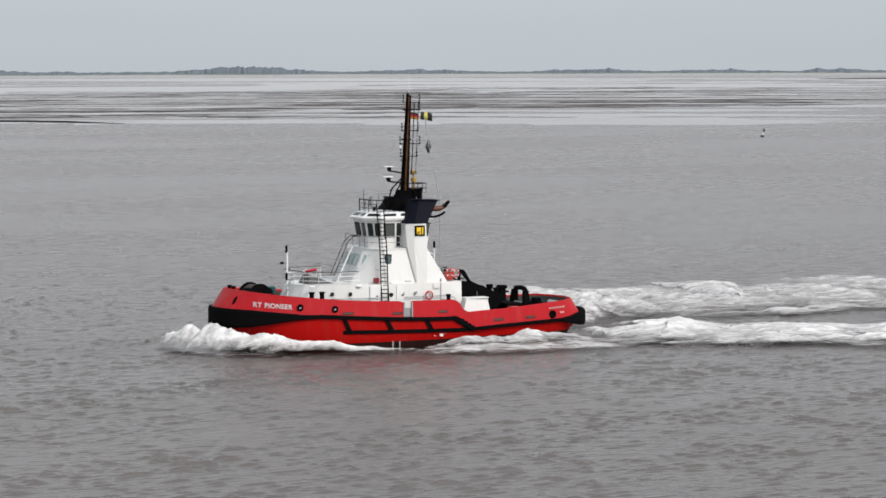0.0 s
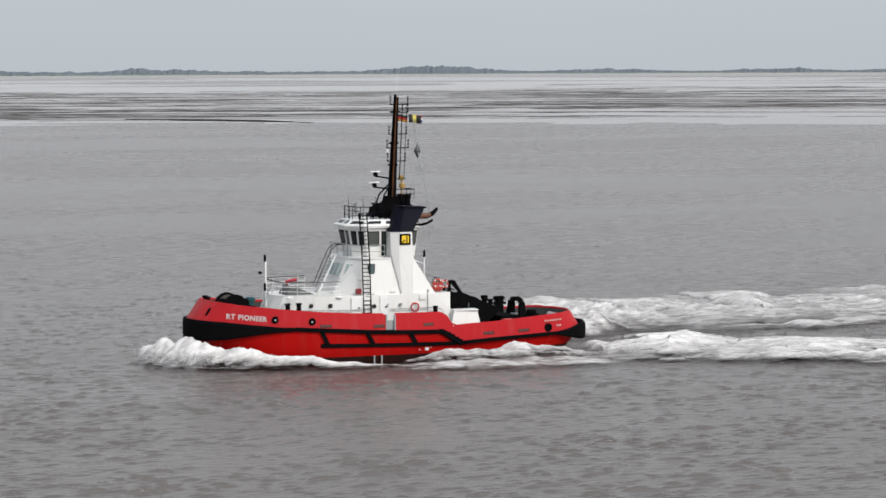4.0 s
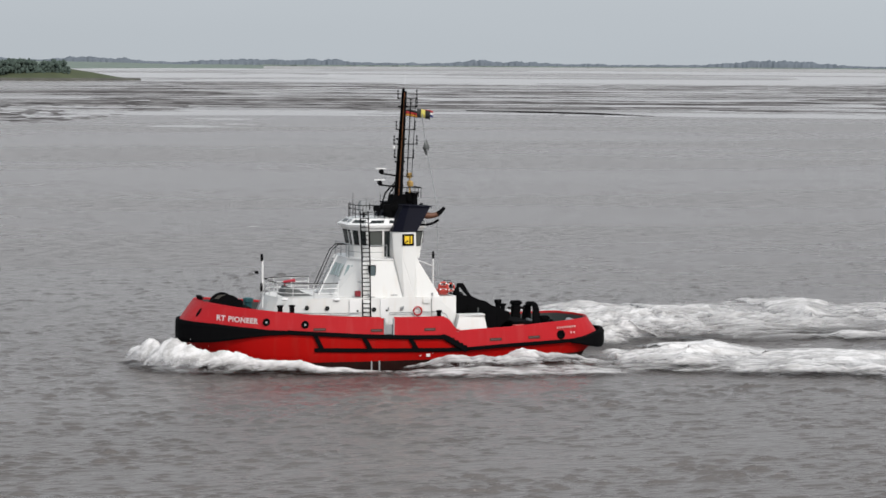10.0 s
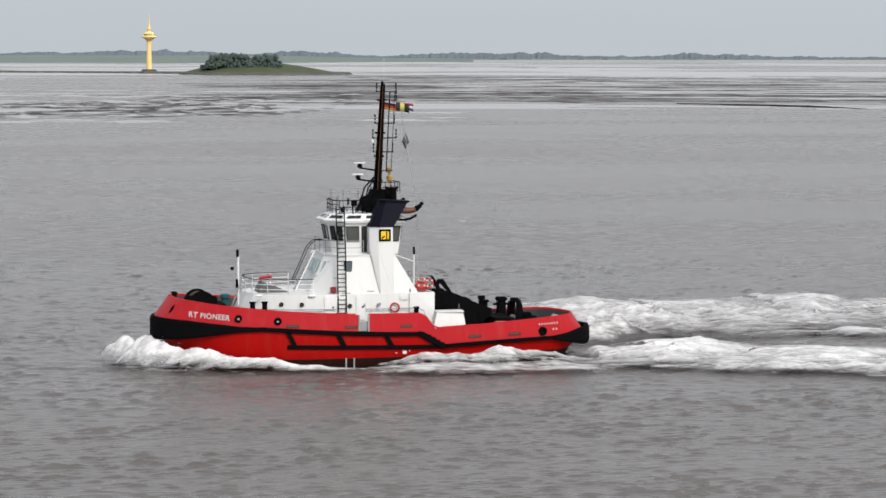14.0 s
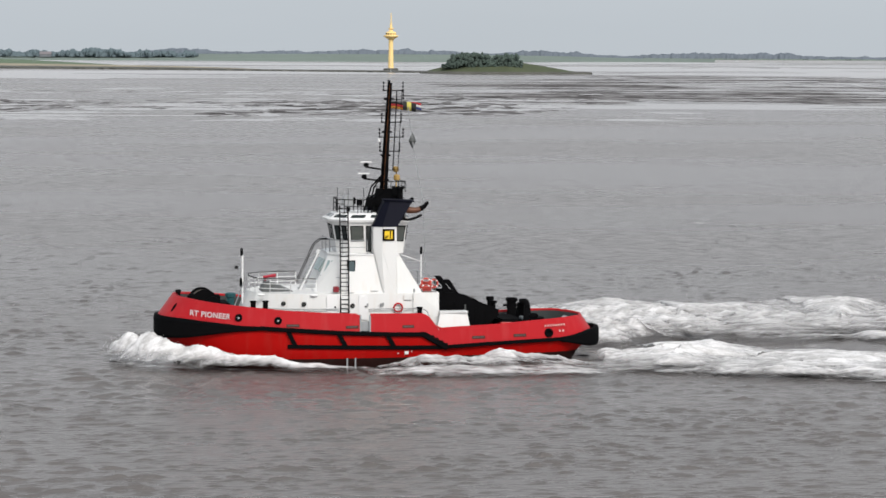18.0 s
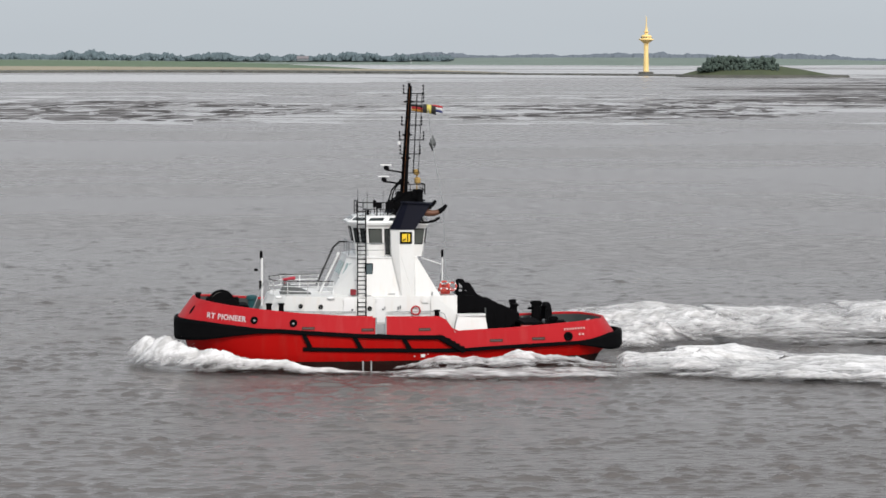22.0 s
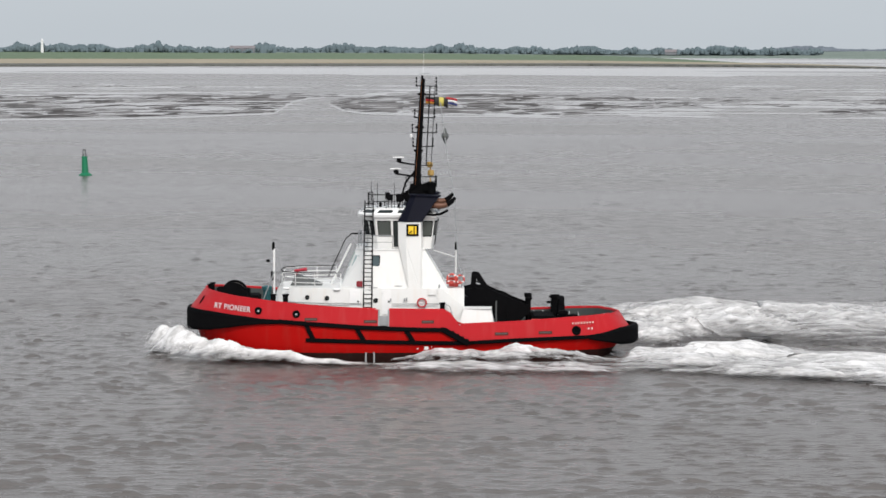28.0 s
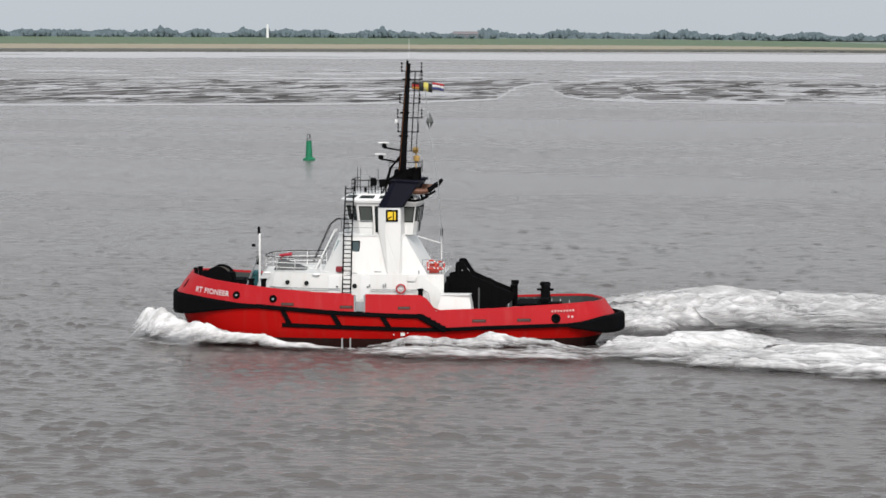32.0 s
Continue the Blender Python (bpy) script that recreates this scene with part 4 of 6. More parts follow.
def lettering(text, x0, x1, z0, slope, size, mat, side=1):
    """Painted letters that follow the curve of the bow."""
    cu = bpy.data.curves.new("letters", "FONT")
    cu.body, cu.size, cu.offset = text, size, 0.02
    cu.space_character, cu.shear = 1.12, 0.13
    tmp = new("letters_draft", cu)
    me = bpy.data.meshes.new_from_object(tmp.evaluated_get(bpy.context.evaluated_depsgraph_get()))
    bpy.data.objects.remove(tmp)
    us = [v.co.x for v in me.vertices]
    lo, hi = min(us), max(us)
    bm = B()
    bm.from_mesh(me)
    bmesh.ops.subdivide_edges(bm, edges=bm.edges, cuts=1)
    for v in bm.verts:
        f = (v.co.x - lo) / (hi - lo)
        x = lerp(x0, x1, f)
        z = z0 + slope * f + v.co.y
        v.co = Vector((x, side * (hull_y(x, z) + 0.03), z))
    left = set(bm.faces)
    while left:
        island, todo = set(), [left.pop()]
        while todo:
            f = todo.pop()
            island.add(f)
            for e in f.edges:
                for g in e.link_faces:
                    if g in left:
                        left.discard(g)
                        todo.append(g)
        one = B()
        seen = {v: one.verts.new(v.co) for v in {v for f in island for v in f.verts}}
        for f in island:
            one.faces.new([seen[v] for v in f.verts])
        bmesh.ops.solidify(one, geom=one.faces[:], thickness=0.012)
        part("name_letter", one, mat, tug, "white painted letter on the bow")
    bm.free()


lettering("RT PIONEER", 13.40, 10.68, 3.68, -0.20, 0.50, WHITE_CLEAN)
PALE = material("faded_pale_lettering", (0.62, 0.45, 0.42), 0.5)
# home port and country letters at the stern, too small to read
for k in range(8):
    on_side("port_letter", -11.65 - 0.2 * k, 2.62 + 0.008 * k, 0.09, 0.13, PALE)
for k in range(2):
    on_side("port_letter", -12.75 - 0.24 * k, 2.24, 0.12, 0.13, PALE)


def hawse(x, z, r=0.17):
    """A round mooring hole with a black lip and a pale inside."""
    y = hull_y(x, z)
    ob = part("mooring_hole", ring(B(), (x, y + 0.03, z), (0.05, 1, 0), r, 0.1, 20, 8), BLACK, tug, "black lip of a mooring hole", True)
    bm = B()
    tube(bm, (x, y - 0.1, z), (x, y + 0.03, z), r * 0.95, 16)
    hole = part("hole_back", bm, BLACK, ob)
    bm = B()
    ball(bm, (x, y + 0.03, z - 0.03), 0.10, 2, (1.3, 0.5, 0.9))
    part("mooring_horn", bm, GREY, ob, "pale worn steel horn")


hawse(10.1, 3.60)
hawse(7.42, 3.42)
ob = part("mooring_hole", ring(B(), (-11.9, hull_y(-11.9, 2.12) + 0.03, 2.12), (0.05, 1, 0), 0.24, 0.09, 20, 8), BLACK, tug, "black lip of a mooring hole", True)
bm = B()
tube(bm, (-11.9, hull_y(-11.9, 2.12) - 0.1, 2.12), (-11.9, hull_y(-11.9, 2.12) + 0.03, 2.12), 0.22, 16)
part("hole_back", bm, BLACK, ob)
# the slanting bow opening
bm = B()
for i in range(14):
    a = 2 * math.pi * i / 14
    x, z = 14.45 + 0.08 * math.cos(a) - 0.20 * math.sin(a), 4.08 + 0.32 * math.sin(a)
    bm.verts.new((x, hull_y(x, z) + 0.03, z))
bm.faces.new(bm.verts[:])
part("bow_opening", bm, BLACK, tug, "dark opening in the bulwark")
for x, z, w in ((6.4, 3.06, 0.9), (2.3, 2.92, 0.9), (-1.65, 2.88, 0.85), (-6.72, 1.98, 0.95), (-9.75, 2.02, 0.95)):
    f = on_side("freeing_port", x, z, w, 0.22, PORT_RED, "dull grey-red freeing port in the bulwark")
    on_side("slot", x, z + 0.02, w * 0.8, 0.06, DECK, "", 0.03, 0.02, 1, f)
# gangway in the bulwark
part("gangway_gate", box(B(), GATE[0] - 0.03, GATE[1] + 0.03, 5.80, 5.86, 2.62, 3.3), GREY, tug, "grey gangway gate")
for x in (GATE[0], GATE[1]):
    part("gate_post", box(B(), x - 0.05, x + 0.05, 5.8, 6.04, 2.55, 3.74), GREY, tug)
# draught marks and side marks
for x in (2.62, 2.05):
    part("draught_mark", box(B(), x - 0.05, x + 0.05, 5.78, 5.86, 0.02, 0.75), GREY, tug, "faded pale draught mark")
for x, z, w, h in ((-1.55, 1.05, 0.28, 0.22), (-0.95, 1.02, 0.1, 0.06), (-1.9, 1.15, 0.08, 0.06)):
    y = float(np.interp(x, HX, HY)) * 0.978
    part("load_mark", box(B(), x - w / 2, x + w / 2, y - 0.04, y + 0.03, z - h / 2, z + h / 2), WHITE, tug, "small pale mark on the hull side")

# ---- deckhouse ----
HOUSE = mirrored([(9.45, 0), (9.35, 1.0), (8.9, 2.1), (8.0, 3.0), (6.6, 3.65), (5.2, 3.95), (3.0, 4.05), (0, 3.95), (-2.4, 3.85), (-4.05, 3.75)])
bm = prism(B(), plan([(x + 0.55 * max(0, min(1, x - 7.5)), y) for x, y in HOUSE], lambda x, y: table(x, [-4, -3, 0, 4, 9.5], [1.6, 2.6, 2.7, 2.9, 3.3])), plan([(x - 0.25 * max(0, min(1, x - 7.5)), y * 0.985) for x, y in HOUSE], 5.05))
part("deckhouse", bm, WHITE, tug, "white steel deckhouse")
UPPER = mirrored([(4.75, 0), (4.75, 1.75), (3.05, 3.72), (0, 3.68), (-2.9, 3.55)])
UPPER_TOP = mirrored([(3.6, 0), (3.6, 1.7), (2.75, 3.28), (0, 3.25), (-1.25, 3.2)])
part("upper_house", prism(B(), plan(UPPER, 5.0), plan(UPPER_TOP, 7.72)), WHITE, tug, "white upper house with sloping sides")
part("upper_house_rim", prism(B(), plan([(x * 1.02, y * 1.02) for x, y in UPPER_TOP], 7.68), plan([(x * 1.02, y * 1.02) for x, y in UPPER_TOP], 7.76)), WHITE_CLEAN, tug)
part("aft_platform", box(B(), -3.95, -2.4, -3.4, 3.45, 4.93, 5.05, 0.02), WHITE, tug, "white platform aft of the house")
part("platform_bracket", prism(B(), [(-3.0, 3.3, 4.9), (-3.95, 3.3, 4.9), (-3.0, 3.3, 4.2)], [(-3.0, 3.4, 4.9), (-3.95, 3.4, 4.9), (-3.0, 3.4, 4.2)]), WHITE, tug)
# white wing aft down to the bulwark
wing = prism(B(), [(-2.2, 3.86, 5.0), (-2.55, 3.86, 5.0), (-4.1, 3.86, 3.72), (-4.1, 3.86, 1.7), (-2.2, 3.86, 1.7)], [(-2.2, 3.95, 5.0), (-2.55, 3.95, 5.0), (-4.1, 4.05, 3.72), (-4.1, 4.05, 1.7), (-2.2, 4.05, 1.7)])
part("wing_plate", wing, WHITE, tug)
chest = part("side_locker", prism(B(), [(-3.55, 3.7, 1.7), (-3.55, 5.05, 1.7), (-6.35, 4.85, 1.7), (-6.35, 3.7, 1.7)], [(-4.05, 3.7, 3.72), (-4.05, 4.75, 3.72), (-5.95, 4.6, 3.72), (-5.95, 3.7, 3.72)]), WHITE, tug, "white steel locker on the side deck")
part("locker_lid", box(B(), -6.0, -4.0, 3.68, 4.8, 3.70, 3.78, 0.02), WHITE_CLEAN, chest)


def wall_y(x, z):
    """The port wall of the deckhouse or of the upper house."""
    if z < 5.0:
        return float(np.interp(x, [-4, -2.4, 0, 3, 5.2, 6.6, 8, 8.9], [3.75, 3.85, 3.95, 4.05, 3.95, 3.65, 3.0, 2.1]))
    f = (z - 5.0) / 2.72
    return lerp(float(np.interp(x, [-2.9, 0, 3.05, 4.75], [3.55, 3.68, 3.72, 1.75])), float(np.interp(x, [-1.25, 0, 2.75, 3.6], [3.2, 3.25, 3.28, 1.7])), f)


def porthole(x, z, r=0.12):
    y = wall_y(x, z)
    ob = part("porthole", ring(B(), (x, y + 0.02, z), (0, 1, 0.02), r, 0.045, 18, 6), BLACK, tug, "round porthole with a dark rim", True)
    bm = B()
    tube(bm, (x, y - 0.04, z), (x, y + 0.03, z), r, 16)
    part("pane", bm, GLASS, ob)


for x, z in ((6.9, 4.38), (5.5, 4.36), (2.1, 4.22)):
    porthole(x, z)
# deckhouse door, frames and a handrail along the wall
for x, w in ((3.55, 0.75), (1.35, 0.62)):
    y = wall_y(x, 4.3)
    d = part("house_door", box(B(), x - w / 2, x + w / 2, y - 0.03, y + 0.05, 3.2, 4.95, 0.03), WHITE_CLEAN, tug, "white steel door")
    part("door_handle", box(B(), x - w / 2 + 0.08, x - w / 2 + 0.2, y + 0.05, y + 0.1, 4.1, 4.2), BLACK, d)
for x0, x1, z in ((0.9, -2.7, 3.98), (8.3, 3.1, 4.02)):
    bm = B()
    prev = None
    for i in range(10):
        x = lerp(x0, x1, i / 9)
        p = (x, wall_y(x, 4) + 0.16, z)
        if prev:
            tube(bm, prev, p, 0.03, 6)
        tube(bm, p, (x, wall_y(x, 4) - 0.02, z), 0.02, 6)
        prev = p
    part("handrail", bm, GREY, tug, "thin grey handrail along the house")
# handrail that drops along the wing aft
part("handrail", pipe(B(), [(-2.7, 4.02, 3.98), (-3.1, 4.6, 3.85), (-3.35, 5.0, 3.1), (-3.6, 5.1, 2.65)], 0.03, 6), GREY, tug)
for x, z, w, h in ((0.55, 5.2, 0.5, 0.05), (-1.8, 4.75, 0.55, 0.35), (2.3, 5.1, 0.6, 0.04)):
    y = wall_y(x, z)
    part("wall_fitting", box(B(), x - w / 2, x + w / 2, y - 0.02, y + 0.06, z - h / 2, z + h / 2, 0.01), GREY if h < 0.1 else WHITE, tug)
for x, z in ((0.1, 4.25), (-0.05, 4.3), (1.05, 4.25), (-2.3, 5.2)):
    y = wall_y(x, z)
    part("wall_lamp", box(B(), x - 0.05, x + 0.05, y, y + 0.12, z - 0.12, z + 0.12, 0.02), GREY, tug)


def life_ring(parent, c, normal, R=0.36):
    """A lifebuoy with its white bands."""
    ob = part("lifebuoy", ring(B(), c, normal, R, R * 0.22, 24, 8), ORANGE, parent, "orange lifebuoy with white bands", True)
    q = Vector(normal).to_track_quat("Z", "Y").to_matrix()
    for k in range(4):
        a = math.pi / 4 + k * math.pi / 2
        d = q @ Vector((math.cos(a), math.sin(a), 0))
        t = q @ Vector((-math.sin(a), math.cos(a), 0))
        bm = B()
        tube(bm, Vector(c) + d * R - t * 0.045, Vector(c) + d * R + t * 0.045, R * 0.24, 10)
        part("band", bm, WHITE, ob)
    return ob


part("lifebuoy", ring(B(), (-1.12, 4.05, 4.05), (0, 1, 0.05), 0.3, 0.055, 24, 8), RED_TOP, tug, "dark red lifebuoy on the house wall", True)
part("bollard_head", revolve(B(), -2.58, 4.6, [(0.17, 2.6), (0.17, 4.02), (0.22, 4.05), (0.22, 4.12), (0.1, 4.14)], 14), BLACK, tug, "black mooring post")
# pair of black bollards on the fore bulwark
for x in (9.1, 8.25):
    part("bollard_head", revolve(B(), x, 5.05, [(0.18, 3.2), (0.18, 4.62), (0.24, 4.66), (0.24, 4.74), (0.1, 4.76)], 14), BLACK, tug, "black mooring post")
# side window of the upper house and its three slanting front windows
y = wall_y(1.95, 6.93)
w = part("side_window", box(B(), 1.85, 2.42, y - 0.08, y + 0.05, 6.5, 7.34, 0.03), BLACK, tug, "dark framed window of the upper house")
# the pane's blue is a sky reflection put into the glass colour
part("pane", box(B(), 1.92, 2.35, y + 0.04, y + 0.06, 6.57, 7.27), glass_material("sky_tinted_window_glass", (0.06, 0.09, 0.10)), w)


def facet(name, p0, p1, q0, q1, u0, u1, v0, v1, mat, parent, out=0.03, label=""):
    """A thin plate on a sloping wall given by its lower and upper edge."""
    p0, p1, q0, q1 = (Vector(a) for a in (p0, p1, q0, q1))
    at = lambda u, v: (p0.lerp(p1, u)).lerp(q0.lerp(q1, u), v)
    n = (p1 - p0).cross(q0 - p0).normalized()
    c = (p0 + p1 + q0 + q1) / 4
    if n.dot(Vector((c.x - 0.8, c.y, 0))) < 0:
        n = -n
    a = [at(u0, v0), at(u1, v0), at(u1, v1), at(u0, v1)]
    return part(name, prism(B(), [p - n * 0.02 for p in a], [p + n * out for p in a]), mat, parent, label)


for side in (1, -1):
    lo0, lo1, hi0, hi1 = (4.75, 1.75 * side, 5.0), (3.05, 3.72 * side, 5.0), (3.6, 1.7 * side, 7.72), (2.75, 3.28 * side, 7.72)
    for k in range(3):
        u = 0.13 + 0.23 * k
        f = facet("front_window", lo0, lo1, hi0, hi1, u, u + 0.2, 0.52, 0.86, WHITE_CLEAN, tug, 0.03, "pale slanting window")
        facet("pane", lo0, lo1, hi0, hi1, u + 0.025, u + 0.175, 0.55, 0.83, GLASS_LIGHT, f, 0.045)
    part("cable_run", pipe(B(), [Vector(lo0).lerp(Vector(hi0), 0.44), Vector(lo1).lerp(Vector(hi1), 0.42)], 0.035, 6), GREY, tug)
for k in range(3):
    y0 = -1.35 + 0.95 * k
    f = part("front_window", prism(B(), [(4.2, y0, 6.4), (4.2, y0 + 0.75, 6.4), (3.85, y0 + 0.75, 7.25), (3.85, y0, 7.25)], [(4.24, y0, 6.42), (4.24, y0 + 0.75, 6.42), (3.89, y0 + 0.75, 7.27), (3.89, y0, 7.27)]), GLASS_LIGHT, tug, "pale slanting window")

# ---- wheelhouse ----
WH_LOW = mirrored([(2.95, 0), (2.95, 1.05), (2.1, 2.1), (-1.62, 2.25), (-1.75, 1.6)])
WH_HIGH = mirrored([(3.35, 0), (3.35, 1.2), (2.3, 2.36), (-1.9, 2.5), (-2.05, 1.8)])
part("wheelhouse", prism(B(), plan(WH_LOW, 7.72), plan(WH_HIGH, 10.0)), WHITE, tug, "white wheelhouse with raked windows all round")
part("wheelhouse_eave", prism(B(), plan([(x * 1.06, y * 1.06) for x, y in WH_HIGH], 9.95), plan([(x * 1.08, y * 1.08) for x, y in WH_HIGH], 10.12)), WHITE_CLEAN, tug)
WH_ROOF = [(x * 0.9 - 0.05, y * 0.88) for x, y in WH_HIGH]
part("wheelhouse_roof", prism(B(), plan([(x * 1.08, y * 1.08) for x, y in WH_HIGH], 10.12), plan(WH_ROOF, 10.55)), WHITE_CLEAN, tug, "white sloping roof edge with small upper windows")
n_wall = len(WH_LOW)
for i in range(n_wall):
    j = (i + 1) % n_wall
    a, b, c, d = [(*WH_LOW[i], 7.72), (*WH_LOW[j], 7.72), (*WH_HIGH[i], 10.0), (*WH_HIGH[j], 10.0)]
    ln = math.dist(a[:2], b[:2])
    long = ln > 3
    # along the sides: a wide window, the narrow door, a window behind the funnel and the wide aft window
    spans = [(0.03, 0.26, 0.38), (0.30, 0.42, 0.06), (0.48, 0.64, 0.38), (0.80, 0.985, 0.38)] if long else [(0.12, 0.43, 0.42), (0.57, 0.88, 0.42)] if ln > 1.2 else [(0.15, 0.85, 0.42)]
    if long and a[1] < 0:
        spans = [(1 - u1, 1 - u0, v) for u0, u1, v in spans]
    for u0, u1, v0 in spans:
        f = facet("window_frame", a, b, c, d, u0, u1, v0, 0.87, BLACK, tug, 0.03, "dark framed wheelhouse window")
        edge = 0.05 / ln
        facet("pane", a, b, c, d, u0 + edge, u1 - edge, v0 + 0.03, 0.84, GLASS_PALE if long and v0 > 0.1 else GLASS, f, 0.045)
    a2, b2 = [(p[0] * 1.08, p[1] * 1.08, 10.12) for p in (WH_HIGH[i], WH_HIGH[j])]
    c2, d2 = (*WH_ROOF[i], 10.55), (*WH_ROOF[j], 10.55)
    count = 3 if ln > 3 else 1
    for k in range(count):
        facet("roof_window", a2, b2, c2, d2, (k + 0.14) / count, (k + 0.86) / count, 0.3, 0.75, GLASS, tug, 0.02)
# walkway and rails round the wheelhouse
def railing(name, pts, h, mat, posts=1.1, mids=1, r=0.028, label=""):
    """Posts with a top rail and middle rails."""
    bm = B()
    for a, b in zip(pts, pts[1:]):
        a, b = Vector(a), Vector(b)
        for k in range(1, mids + 2):
            o = Vector((0, 0, h * k / (mids + 1)))
            tube(bm, a + o, b + o, r * (1.2 if k == mids + 1 else 0.8), 6)
        n = max(1, int((b - a).length / posts))
        for i in range(n + 1):
            p = a.lerp(b, i / n)
            tube(bm, p, p + Vector((0, 0, h)), r, 6)
    return part(name, bm, mat, tug, label)


railing("bridge_railing", [(3.3, -2.6, 7.76), (3.5, 1.6, 7.76), (2.75, 3.1, 7.76), (1.0, 3.15, 7.76)], 0.95, GREY, label="thin grey railing round the wheelhouse deck")
railing("fore_railing", [(4.6, 3.3, 5.05), (6.4, 3.45, 5.05), (7.8, 2.85, 5.05), (8.8, 1.9, 5.05), (9.1, 0.2, 5.05), (8.8, -1.9, 5.05), (7.8, -2.85, 5.05), (5.0, -3.5, 5.05)], 1.0, WHITE_CLEAN, 1.2, 2, 0.03, "white railing round the deckhouse roof")
railing("aft_railing", [(-2.5, 3.3, 5.05), (-3.85, 3.3, 5.05), (-3.85, -3.3, 5.05), (-2.5, -3.3, 5.05)], 1.0, GREY, 1.0, 1, 0.028)
railing("roof_railing", [(2.5, 1.75, 10.55), (2.9, 0.9, 10.55), (2.9, -0.9, 10.55), (2.5, -1.75, 10.55)], 0.95, BLACK, 0.7, 2)
railing("roof_railing", [(2.5, 1.75, 10.55), (0.6, 1.95, 10.55)], 0.95, BLACK, 0.7, 1)
# stair from the fore deck roof to the wheelhouse deck
for side in (0.55, -0.25):
    part("stair_stringer", pipe(B(), [(5.55, side, 5.05), (4.15, side, 7.9)], 0.06, 6), WHITE_CLEAN, tug, "white stair stringer")
    part("stair_rail", pipe(B(), [(5.75, side, 5.6), (4.55, side, 8.25), (4.1, side, 8.65), (3.4, side, 8.65)], 0.03, 6), BLACK, tug, "dark stair handrail")
for k in range(10):
    f = k / 9.5
    part("stair_tread", box(B(), lerp(5.5, 4.2, f) - 0.1, lerp(5.5, 4.2, f) + 0.12, -0.25, 0.55, lerp(5.15, 7.75, f), lerp(5.15, 7.75, f) + 0.04), GREY, tug)
# the tall ladder on the port side
for x in (2.36, 2.94):
    part("ladder_stile", pipe(B(), [(x, 4.2, 3.55), (x, 3.95, 5.0), (x, 3.72, 7.7), (x, 2.95, 11.15)], 0.05, 6), BLACK, tug, "thin dark ladder stile")
LADDER = [(4.2, 3.55), (3.95, 5.0), (3.72, 7.7), (2.95, 11.15)]
for k in range(25):
    z = 3.75 + k * 0.3
    y = float(np.interp(z, [p[1] for p in LADDER], [p[0] for p in LADDER]))
    part("ladder_rung", tube(B(), (2.36, y, z), (2.94, y, z), 0.032, 6), BLACK, tug)

